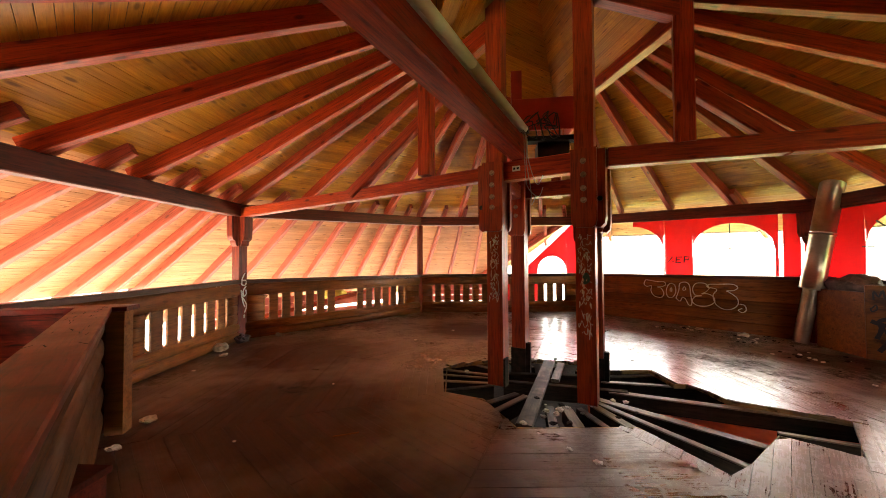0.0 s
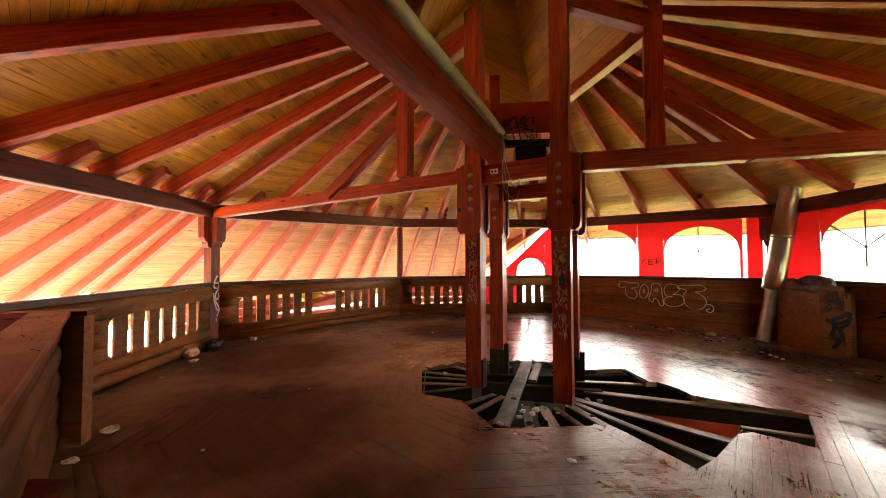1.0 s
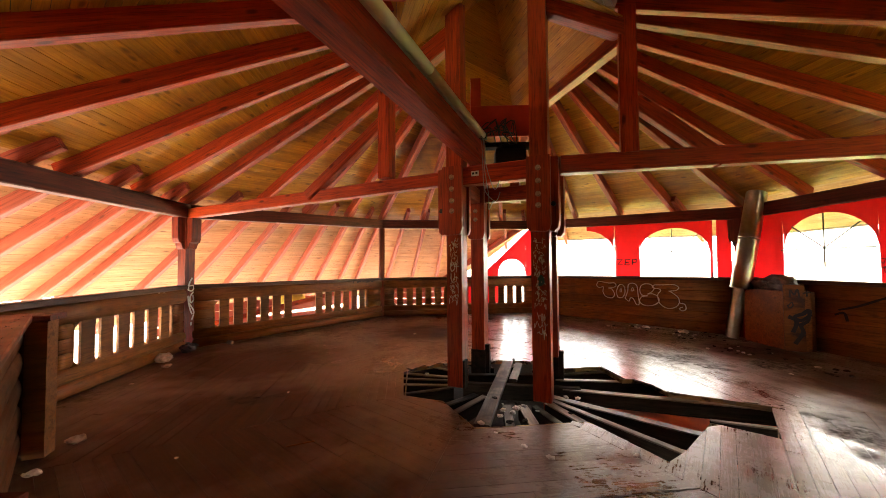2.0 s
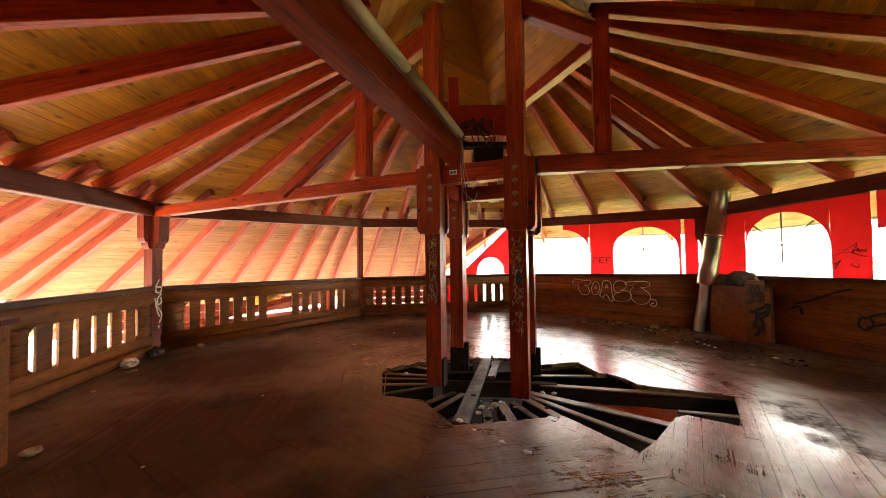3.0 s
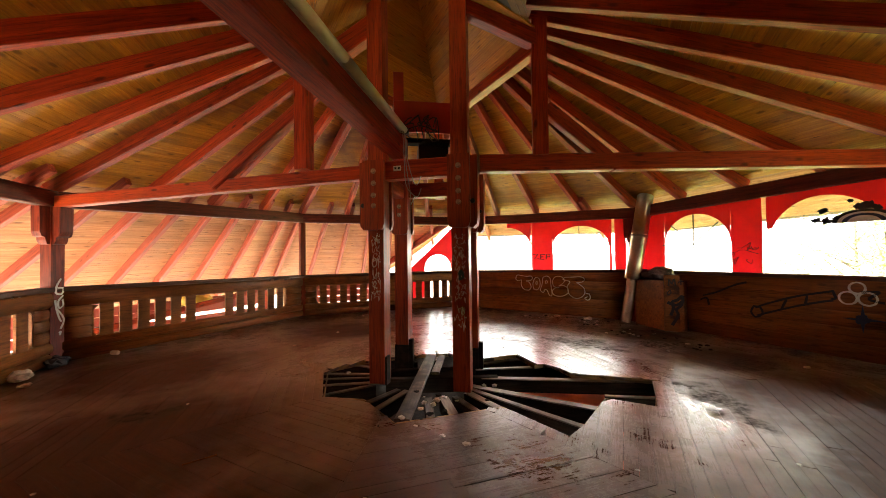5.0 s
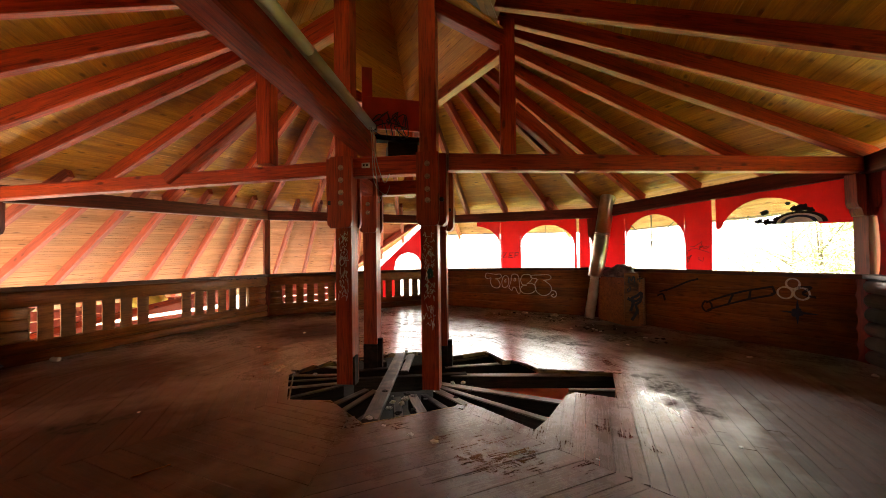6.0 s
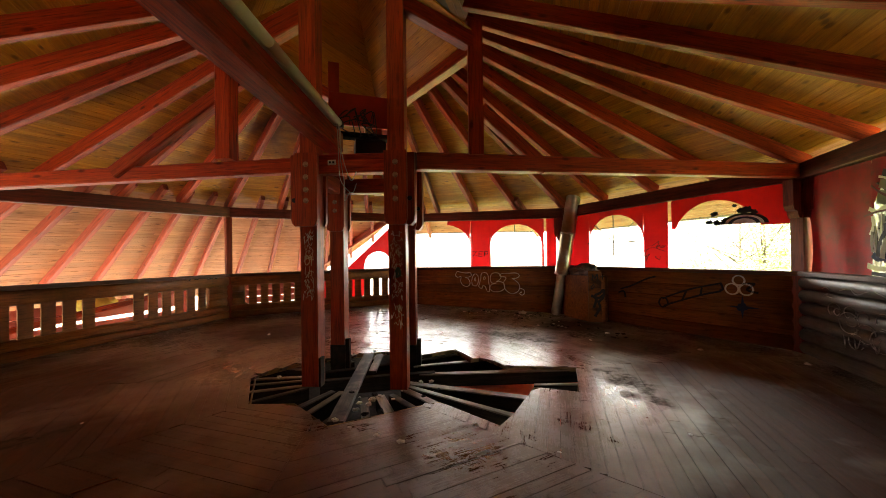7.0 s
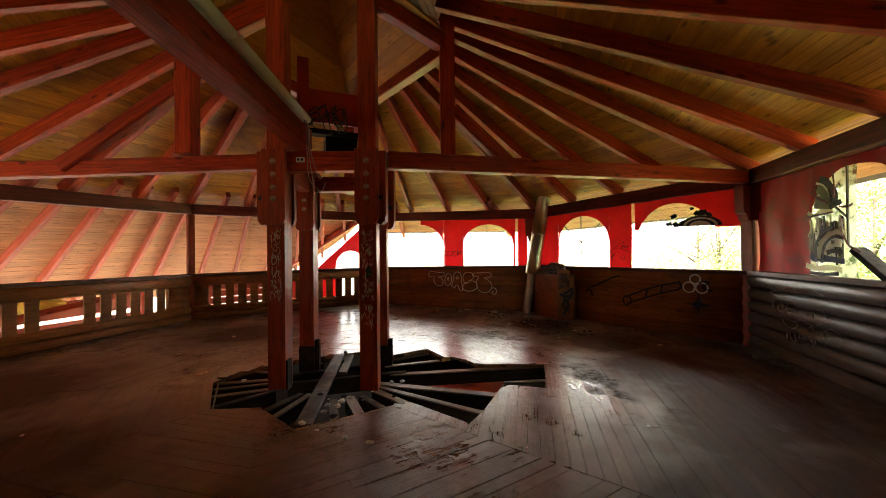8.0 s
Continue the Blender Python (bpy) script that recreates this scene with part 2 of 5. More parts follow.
JOIST = wood("old_grey_joist", (0.10, 0.075, 0.052), (0.36, 0.28, 0.20), 0.45, 0.9, 14, gloss=0.5, vary=0.4, stain=(0.025, 0.02, 0.017), stain_scale=1.4, stain_at=(0.56, 0.66), bump=0.5)
DARKJOIST = wood("dark_joist", (0.010, 0.008, 0.007), (0.035, 0.026, 0.02), 0.8, 0.9, 14, gloss=0.1, vary=0.4, bump=0.5)
RAWEDGE = wood("raw_split_wood", (0.30, 0.20, 0.10), (0.52, 0.38, 0.21), 0.7, 2.0, 20, vary=0.5, gloss=0.2, stain=(0.05, 0.035, 0.025), stain_scale=5.0, stain_at=(0.5, 0.6))
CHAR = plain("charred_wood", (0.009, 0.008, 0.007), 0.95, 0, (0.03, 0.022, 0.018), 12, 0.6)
RAILW = wood("rail_timber", (0.09, 0.011, 0.006), (0.22, 0.030, 0.014), 0.42, 0.9, 14, knots=0.3, stain=(0.05, 0.012, 0.008), stain_scale=3.0, bump=0.4, worn=(0.02, 0.006, 0.004), worn_at=(0.60, 0.66), worn_scale=1.2, gloss=0.22)
REDPAINT = plain("red_board_paint", (0.40, 0.025, 0.015), 0.45, 0, (0.30, 0.02, 0.012), 3.0)
OUTRED = plain("faded_red_paint", (0.42, 0.09, 0.06), 0.6, 0, (0.30, 0.05, 0.035), 2.5)
UNDER = plain("red_underfloor_panel", (0.78, 0.13, 0.03), 0.6, 0, (0.40, 0.035, 0.015), 1.6)
FABRIC = sheet("red_tarpaulin", (0.58, 0.009, 0.016), 0.24, 0.0, 0.32, (0.45, 0.01, 0.015), (0.55, 0.8))
# FABRIC's red darkened: shade put into the colour, along with dirt blotches
DIRTY_SHADED = sheet("dirty_shaded_red_tarpaulin", (0.24, 0.004, 0.006), 0.10, 0.0, 0.75, (0.10, 0.02, 0.015), (0.45, 0.7))
CLEAR = sheet("clear_plastic", (0.86, 0.88, 0.62), 0.6, 0.75, 0.2)
SMEAR = sheet("painted_clear_plastic", (0.55, 0.56, 0.44), 0.45, 0.14, 0.15, (0.03, 0.035, 0.03), (0.5, 0.62))
SEAM = plain("dark_seam", (0.06, 0.05, 0.035), 0.6)
STEEL = plain("dull_flue_steel", (0.45, 0.42, 0.36), 0.34, 1.0, (0.28, 0.24, 0.19), 3.0, 0.05)
BLACK = plain("black_rubber", (0.012, 0.012, 0.013), 0.5)
WHITEPL = plain("white_plastic", (0.75, 0.75, 0.71), 0.4, 0, (0.6, 0.6, 0.56))
TUBE = plain("pale_lamp_cover", (0.80, 0.83, 0.68), 0.3, 0, (0.68, 0.71, 0.56), 2.0, 0.02)
LITTER = plain("crumpled_paper", (0.84, 0.83, 0.82), 0.7, 0, (0.45, 0.43, 0.4), 14, 0.4)
BAG = plain("dark_bag", (0.03, 0.03, 0.045), 0.4, 0, (0.08, 0.08, 0.1), 10, 0.3)
BOLT = plain("rusty_bolt", (0.42, 0.30, 0.20), 0.5, 0.3, (0.22, 0.13, 0.08), 20)
CHALK = plain("white_marker", (0.84, 0.82, 0.80), 0.8)
FADED = plain("faded_chalk", (0.52, 0.49, 0.46), 0.8, 0, (0.16, 0.13, 0.11), 12)
MAROON = plain("maroon_binding", (0.10, 0.010, 0.010), 0.6)
INK = plain("black_marker", (0.012, 0.012, 0.016), 0.7)
BLUEINK = plain("blue_marker", (0.02, 0.04, 0.10), 0.7)
PANEL = wood("pale_orange_panel", (0.15, 0.052, 0.013), (0.25, 0.095, 0.024), 0.5, 0.8, 10, knots=0.3, gloss=0.2, stain=(0.05, 0.02, 0.012), stain_scale=3.0, stain_at=(0.48, 0.62))
GROUND = plain("pale_gravel", (0.14, 0.13, 0.115), 0.9, 0, (0.105, 0.098, 0.085), 0.15, 0.2)
GRASS = plain("grass", (0.20, 0.24, 0.07), 0.9, 0, (0.27, 0.27, 0.10), 1.2, 0.4)
LOWER = plain("lower_plaster", (0.20, 0.10, 0.07), 0.8, 0, (0.14, 0.07, 0.05), 1.5)
ROOFING = plain("roof_covering", (0.10, 0.07, 0.06), 0.85, 0, (0.07, 0.05, 0.045), 4.0)
LEAF = sheet("leaf", (0.13, 0.20, 0.05), 0.5, 0.0, 0.5)
BARK = plain("bark", (0.10, 0.075, 0.05), 0.9, 0, (0.05, 0.04, 0.03), 8, 0.6)

# ---------------------------------------------------------------- mesh helpers
def link_mesh(name, bm, material, parent=None, label="", at=None):
    bmesh.ops.recalc_face_normals(bm, faces=bm.faces)
    me = bpy.data.meshes.new(name)
    bm.to_mesh(me)
    bm.free()
    me.materials.append(material)
    ob = new(name, me)
    if at is not None:
        ob.matrix_basis = at
    ob.parent = parent
    if label:
        ob["label"] = label
    return ob


def part(name, bm, material, parent, label="", at=None):
    return link_mesh(name, bm, material, parent, label, at)


def thing(name, label, category, group="", kind="", at=None):
    ob = new(name)
    if at is not None:
        ob.matrix_basis = at
    return tagged(ob, label, category, group, kind)


def prism(profile, length, x0=0.0):
    """A closed yz profile drawn out along x."""
    bm = bmesh.new()
    a = [bm.verts.new((x0, y, z)) for y, z in profile]
    b = [bm.verts.new((x0 + length, y, z)) for y, z in profile]
    k = len(profile)
    for i in range(k):
        bm.faces.new((a[i], a[(i + 1) % k], b[(i + 1) % k], b[i]))
    bm.faces.new(a[::-1])
    bm.faces.new(b)
    return bm


def chamfered(w, h, c=0.008):
    w, h = w / 2, h / 2
    return [(-w + c, -h), (w - c, -h), (w, -h + c), (w, h - c), (w - c, h), (-w + c, h), (-w, h - c), (-w, -h + c)]


def along(a, b):
    """The pose whose x axis runs from a to b and whose z axis is as near to up as it can be."""
    a, b = Vector(a), Vector(b)
    x = (b - a).normalized()
    up = Vector((0, 0, 1)) if abs(x.z) < 0.97 else Vector((math.cos(radians(62)), math.sin(radians(62)), 0))
    y = up.cross(x).normalized()
    z = x.cross(y)
    m = Matrix((x, y, z)).transposed().to_4x4()
    m.translation = a
    return m


def bar(name, a, b, w, h, material, parent=None, label="", c=0.008):
    return link_mesh(name, prism(chamfered(w, h, c), (Vector(b) - Vector(a)).length), material, parent, label, along(a, b))


def block(name, x, y, z, material, parent=None, label="", at=None, c=0.006):
    """A chamfered box over the three ranges."""
    bm = prism([(p + (y[0] + y[1]) / 2, q + (z[0] + z[1]) / 2) for p, q in chamfered(y[1] - y[0], z[1] - z[0], c)], x[1] - x[0], x[0])
    return link_mesh(name, bm, material, parent, label, at)


def outline(name, pts, depth, material, parent=None, label="", at=None):
    """A flat outline in the xz plane, drawn out to a depth along y."""
    bm = bmesh.new()
    a = [bm.verts.new((x, 0, z)) for x, z in pts]
    b = [bm.verts.new((x, depth, z)) for x, z in pts]
    k = len(pts)
    bm.faces.new(a)
    bm.faces.new(b[::-1])
    for i in range(k):
        bm.faces.new((a[i], b[i], b[(i + 1) % k], a[(i + 1) % k]))
    return link_mesh(name, bm, material, parent, label, at)


def lathe(rings, seg=20):
    """A round body about z from (radius, height) rings, closed at both ends."""
    bm = bmesh.new()
    loops = [[bm.verts.new((r * math.cos(2 * math.pi * i / seg), r * math.sin(2 * math.pi * i / seg), z)) for i in range(seg)] for r, z in rings]
    for p, q in zip(loops, loops[1:]):
        for i in range(seg):
            bm.faces.new((p[i], p[(i + 1) % seg], q[(i + 1) % seg], q[i]))
    bm.faces.new(loops[0][::-1])
    bm.faces.new(loops[-1])
    return bm


def smooth(ob):
    for p in ob.data.polygons:
        p.use_smooth = True
    return ob


def tubes(lines, radius, seg=5):
    """Round strokes along lines of points."""
    bm = bmesh.new()
    for pts in lines:
        pts = [Vector(p) for p in pts]
        rings = []
        for i, p in enumerate(pts):
            d = (pts[min(i + 1, len(pts) - 1)] - pts[max(i - 1, 0)]).normalized()
            s = d.cross(Vector((0.31, 0.52, 0.79))).normalized()
            t = d.cross(s)
            rings.append([bm.verts.new(p + radius * (math.cos(2 * math.pi * k / seg) * s + math.sin(2 * math.pi * k / seg) * t)) for k in range(seg)])
        for a, b in zip(rings, rings[1:]):
            for k in range(seg):
                bm.faces.new((a[k], a[(k + 1) % seg], b[(k + 1) % seg], b[k]))
        bm.faces.new(rings[0][::-1])
        bm.faces.new(rings[-1])
    return bm


def curve_through(pts, steps=6):
    """A smooth line through points (Catmull-Rom)."""
    pts = [Vector(p) for p in pts]
    out = []
    for i in range(len(pts) - 1):
        p0, p1, p2, p3 = pts[max(i - 1, 0)], pts[i], pts[i + 1], pts[min(i + 2, len(pts) - 1)]
        for s in range(steps):
            t = s / steps
            out.append(0.5 * ((2 * p1) + (p2 - p0) * t + (2 * p0 - 5 * p1 + 4 * p2 - p3) * t * t + (3 * p1 - p0 - 3 * p2 + p3) * t ** 3))
    return out + [pts[-1]]


# ---------------------------------------------------------------- plan of the pavilion
CX, CY, RAD, A0 = 1.63, 4.32, 5.79, 23.0
APO = RAD * math.cos(radians(22.5))
SIDE = 2 * RAD * math.sin(radians(22.5))
TOP = {4: 1.12, 3: 1.10, 2: 1.03, 1: 1.05, 0: 1.13, -1: 1.15, -2: 1.20, -3: 1.16}     # parapet height at each corner
EAVE = {4: 2.22, 3: 2.25, 2: 2.37, 1: 2.36, 0: 2.25, -1: 2.44, -2: 2.50, -3: 2.36}    # underside of the eaves beam
SIDES = [(4, 3), (3, 2), (2, 1), (1, 0), (0, -1), (-1, -2), (-2, -3), (-3, 4)]


def corner(k, r=RAD, z=0.0):
    a = radians(A0 + 45 * k)
    return Vector((CX + r * math.cos(a), CY + r * math.sin(a), z))


def side_axes(k, j):
    """Along the side from corner k to corner j, and outward."""
    u = (corner(j) - corner(k)).normalized()
    mid = (corner(k) + corner(j)) / 2 - Vector((CX, CY, 0))
    return u, mid.normalized()


def wall_corner(k, z=0.0):
    """Corners of the walls: as the roof's, but for one that stands further in."""
    return Vector((6.44, 6.10, z)) if k == 0 else corner(k, z=z)


def run(k, j):
    return (wall_corner(j) - wall_corner(k)).length


def side_pose(k, j, out=0.0):
    """x along the wall from corner k, y outward, z up."""
    u = (wall_corner(j) - wall_corner(k)).normalized()
    o = Vector((-u.y, u.x, 0))
    if o.dot((wall_corner(k) + wall_corner(j)) / 2 - Vector((CX, CY, 0))) < 0:
        o = -o
    m = Matrix((u, o, Vector((0, 0, 1)))).transposed().to_4x4()
    m.translation = wall_corner(k) + o * out
    return m


# ---------------------------------------------------------------- ground and lower storey
bm = bmesh.new()
bmesh.ops.create_grid(bm, x_segments=8, y_segments=8, size=700)
tagged(link_mesh("ground", bm, GROUND, at=pose(0, 0, -3.0)), "pale sunlit gravel ground round the pavilion", "ground", kind="structure")
# unseen lawn, added to bounce green-tinted light up to the ceiling
lawn_bm = bmesh.new()
ring_in, ring_out = [], []
for q in range(17):
    t = radians(-92 + q * 10.5)
    ring_in.append(lawn_bm.verts.new((CX + 9.5 * math.cos(t), CY + 9.5 * math.sin(t), 0.0)))
    r = 30 + 4 * math.sin(q * 2.1)
    ring_out.append(lawn_bm.verts.new((CX + r * math.cos(t), CY + r * math.sin(t), 0.0)))
for q in range(16):
    lawn_bm.faces.new((ring_in[q], ring_out[q], ring_out[q + 1], ring_in[q + 1]))
tagged(link_mesh("lawn", lawn_bm, GRASS, at=pose(0, 0, -2.99)), "unseen green mown grass added below the pavilion windows", "grass", kind="structure")
for k, j in SIDES:
    m = side_pose(k, j)
    tagged(block("lower_wall", (0, run(k, j)), (-0.05, 0.15), (-3.0, -0.24), LOWER, at=m), "plain lower storey wall of the pavilion", "wall", "lower walls", "structure")

# ---------------------------------------------------------------- floor
HOLE = [(0.05, 4.92), (0.02, 3.95), (0.42, 3.76), (0.64, 3.13), (1.70, 3.12), (1.97, 2.40), (2.79, 2.97), (3.10, 2.65), (3.73, 3.19),
        (3.36, 3.46), (2.95, 3.69), (2.93, 4.15), (2.70, 4.17), (2.72, 4.70), (2.15, 4.67), (1.90, 5.08), (1.36, 5.17), (0.71, 5.20)]
WELL = [(-3.08, 2.98), (-1.05, 0.62), (-1.75, 0.05), (-3.40, 1.75), (-3.45, 2.80)]


def cuts(poly, p, d, lo, hi):
    """The stretches of the line p + s d, lo < s < hi, inside a polygon."""
    hits = []
    for (ax, ay), (bx, by) in zip(poly, poly[1:] + poly[:1]):
        ex, ey = bx - ax, by - ay
        den = d.x * ey - d.y * ex
        if abs(den) < 1e-9:
            continue
        s = ((ax - p.x) * ey - (ay - p.y) * ex) / den
        t = ((ax - p.x) * d.y - (ay - p.y) * d.x) / den
        if 0 <= t < 1:
            hits.append(s)
    hits.sort()
    out = [(max(a, lo), min(b, hi)) for a, b in zip(hits[::2], hits[1::2]) if b > lo and a < hi]
    return [c for c in out if c[1] - c[0] > 0.02]


centre_xy = Vector((CX, CY, 0))


def build_floor():
    floor = thing("floor", "worn brown boarded floor with a broken hole round the posts", "floor", kind="structure")
    width, gap, thick = 0.098, 0.0024, 0.03
    pieces = []
    fc = Vector((0.98, 4.38, 0))     # the boards are laid round the posts
    rng = random.Random(4)
    for k, j in SIDES:
        u, o = side_axes(k, j)
        reach = APO + (centre_xy - fc).dot(o) + 0.05
        rows = int(reach / width) + 1
        for r in range(4, rows):
            d0, d1 = r * width, min((r + 1) * width - gap, reach)
            if d1 - d0 < 0.03:
                continue
            lines = []
            for d in (d0 + 0.002, d1 - 0.002, (d0 + d1) / 2):
                half = d * math.tan(radians(22.5)) - 0.002
                p = fc + o * d
                removed = sorted(cuts(HOLE, p, u, -half, half) + cuts(WELL, p, u, -half, half))
                keep, s = [], -half
                for a, b in removed:
                    if a - s > 0.05:
                        keep.append((s, a))
                    s = max(s, b)
                if half - s > 0.05:
                    keep.append((s, half))
                lines.append(keep)
            lo, hi, mid = lines
            if not (len(lo) == len(hi) == len(mid)):
                lo = hi = mid
            for (a0, b0), (a1, b1) in zip(lo, hi):
                if max(abs(a0 - a1), abs(b0 - b1)) > 0.5:
                    a0 = a1 = max(a0, a1)
                    b0 = b1 = min(b0, b1)
                # long runs are butted somewhere along the way
                spans = [(a0, a1, b0, b1)]
                if min(b0, b1) - max(a0, a1) > 1.6:
                    s = rng.uniform(0.3, 0.7) * (b0 - a0) + a0
                    spans = [(a0, a1, s - 0.002, s - 0.002), (s + 0.001, s + 0.001, b0, b1)]
                for p0, p1, q0, q1 in spans:
                    x = (p0 + q0) / 2
                    dz = rng.uniform(-0.0015, 0.0015)
                    top = [(p0 - x, -(d1 - d0) / 2), (q0 - x, -(d1 - d0) / 2), (q1 - x, (d1 - d0) / 2), (p1 - x, (d1 - d0) / 2)]
                    tip = [rng.uniform(-0.0016, 0.0016) for _ in range(2)]
                    vs = [(a, b, dz + tip[i in (2, 3)]) for i, (a, b) in enumerate(top)] + [(a, b, dz - thick) for a, b in top]
                    m = Matrix((u, o, Vector((0, 0, 1)))).transposed().to_4x4()
                    m.translation = fc + o * (d0 + d1) / 2 + u * x
                    if m.to_3x3().determinant() < 0:
                        m = m @ Matrix.Diagonal((-1, 1, 1, 1))
                        vs = [(-v[0], v[1], v[2]) for v in vs]
                    pieces.append((m, vs))
    faces = [(0, 1, 2, 3), (7, 6, 5, 4), (0, 4, 5, 1), (1, 5, 6, 2), (2, 6, 7, 3), (3, 7, 4, 0)]
    near = Vector((2.2, 2.6, 0))
    pieces.sort(key=lambda q: (q[0].translation - near).length)
    rest_v, rest_f, rest_uv = [], [], []
    for i, (m, vs) in enumerate(pieces):
        if i < 300:
            me = bpy.data.meshes.new("floorboard")
            me.from_pydata(vs, [], faces)
            bm = bmesh.new()
            bm.from_mesh(me)
            bmesh.ops.recalc_face_normals(bm, faces=bm.faces)
            bm.to_mesh(me)
            bm.free()
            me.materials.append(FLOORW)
            ob = new("floorboard", me)
            ob.matrix_basis = m
            ob.parent = floor
        else:
            b0 = len(rest_v)
            off_ = rng.uniform(0, 20)
            rest_v.extend(tuple(m @ Vector(v)) for v in vs)
            rest_uv.extend((v[0] + off_, v[1]) for v in vs)
            rest_f.extend(tuple(b0 + q for q in f) for f in faces)
    me = bpy.data.meshes.new("far_floorboards")
    me.from_pydata(rest_v, [], rest_f)
    layer = me.uv_layers.new(name="UVMap")
    loop_v = np.zeros(len(me.loops), dtype=np.int32)
    me.loops.foreach_get("vertex_index", loop_v)
    layer.data.foreach_set("uv", np.array(rest_uv, dtype=np.float32)[loop_v].ravel())
    bm = bmesh.new()
    bm.from_mesh(me)
    bmesh.ops.recalc_face_normals(bm, faces=bm.faces)
    bm.to_mesh(me)
    bm.free()
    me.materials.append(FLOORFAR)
    ob = tagged(new("far_floorboards", me), kind="stuff")
    ob.parent = floor
    for (ax, ay), (bx, by) in zip(HOLE, HOLE[1:] + HOLE[:1]):
        bar("board_edge", (ax, ay, -0.028), (bx, by, -0.028), 0.012, 0.050, RAWEDGE, floor, "raw pale broken board edge", c=0.002)
    return floor


# radial joists under the boards
Z_UP = Vector((0, 0, 1))
joists = thing("floor_joists", "grey weathered joists fanning out under the broken floor", "joists", kind="structure")
rng = random.Random(11)
for ax, ay, bx, by, w in ((1.90, 4.10, 3.42, 3.42, 0.09), (1.62, 3.90, 2.62, 2.86, 0.10), (1.62, 3.80, 2.27, 2.56, 0.07), (1.96, 4.44, 2.90, 4.20, 0.07), (2.93, 3.13, 3.50, 2.84, 0.05),
                          (1.10, 3.72, 0.97, 3.10, 0.085), (1.27, 3.70, 1.22, 3.10, 0.10), (1.38, 3.64, 1.50, 3.08, 0.07), (1.55, 3.70, 1.74, 3.06, 0.09), (0.92, 3.98, 0.48, 3.54, 0.075), (0.84, 4.07, 0.36, 3.72, 0.075),
                          (0.95, 3.80, 0.66, 3.08, 0.06), (0.60, 4.32, 0.0, 4.15, 0.06), (0.58, 4.41, -0.05, 4.48, 0.06), (0.60, 4.70, -0.05, 4.92, 0.065), (0.75, 4.86, 0.3, 5.26, 0.065), (0.60, 4.56, -0.05, 4.70, 0.05),
                          (1.25, 4.98, 1.15, 5.35, 0.07), (1.55, 4.95, 1.75, 5.35, 0.07), (1.80, 4.80, 2.35, 5.05, 0.07), (2.00, 4.62, 2.85, 4.62, 0.07)):
    z0 = -0.055 + rng.uniform(-0.02, 0.0)
    way = Vector((bx - ax, by - ay, 0)).normalized() * 0.5
    p, q = Vector((ax, ay, z0)), Vector((bx, by, -0.055)) + way
    # each joist: a dark body with a paler strip as its top face
    bar("joist", p - Z_UP * 0.076, q - Z_UP * 0.076, w * 0.9, 0.15, DARKJOIST, joists, "dark joist under a pale top strip")
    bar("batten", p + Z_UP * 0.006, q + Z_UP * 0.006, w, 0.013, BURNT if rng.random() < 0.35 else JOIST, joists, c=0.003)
bar("trimmer", (0.75, 4.42, -0.13), (2.1, 4.06, -0.13), 0.09, 0.18, DARKJOIST, joists)
bar("trimmer", (0.80, 4.72, -0.13), (1.9, 4.60, -0.13), 0.09, 0.18, DARKJOIST, joists)
loose = thing("loose_plank", "grey split plank lying across the broken floor", "plank", "loose planks")
bar("plank", (1.52, 5.10, -0.014), (0.71, 3.16, -0.014), 0.15, 0.045, BURNT, loose)
loose = thing("loose_plank", "grey plank with charred side beside the hole", "plank", "loose planks")
bar("plank", (1.66, 5.02, -0.02), (1.36, 4.34, -0.02), 0.10, 0.04, BURNT, loose)
under = thing("underfloor_panel", "red painted panel under the joists", "panel", kind="structure")
block("panel", (0, 3.4), (-1.5, 1.3), (-0.02, 0.0), UNDER, under, at=pose(1.95, 3.45, -0.215, 0, 0, -20))
# black sheet added far below the joists: the open void's shade in its colour
block("void_shade_sheet", (-4.4, 4.4), (-4.4, 4.4), (-0.02, 0.0), CHAR, under, "black sheet added for the shade of the void", at=pose(CX, CY, -1.2, 0, 0, A0))

# ---------------------------------------------------------------- parapets
def log_profile(h, bulge=0.05, back=0.07):
    pts = [(back, 0.004), (back, h - 0.004)]
    for i in range(9):
        t = math.pi * (1 - i / 8)
        pts.append((-0.02 - bulge * math.sin(t), h / 2 - (h / 2 - 0.003) * math.cos(t)))
    return pts


def log(parent, k, j, s0, s1, f0, f1, material, bulge=0.05):
    """One half-round log of the side k-j, from s0 to s1 along it, between two shares of the parapet's height."""
    u, o = side_axes(k, j)
    h0 = TOP[k] + (TOP[j] - TOP[k]) * s0 / run(k, j)
    h1 = TOP[k] + (TOP[j] - TOP[k]) * s1 / run(k, j)
    bm = prism(log_profile(1.0, bulge), s1 - s0)
    for v in bm.verts:
        h = h0 if v.co.x < (s1 - s0) / 2 else h1
        v.co.z = h * (f0 + (f1 - f0) * v.co.z)
    m = side_pose(k, j) @ pose(s0, 0, 0)
    ob = link_mesh("log", bm, material, parent, at=m)
    if m.to_3x3().determinant() < 0:
        ob.data.transform(Matrix.Diagonal((1, -1, 1, 1)))
        ob.data.flip_normals()
        ob.matrix_basis = m @ Matrix.Diagonal((1, -1, 1, 1))
    return smooth_sides(ob)


def smooth_sides(ob):
    for p in ob.data.polygons:
        p.use_smooth = len(p.vertices) == 4 and abs(p.normal.x) < 0.5 and p.area > 0
    return ob


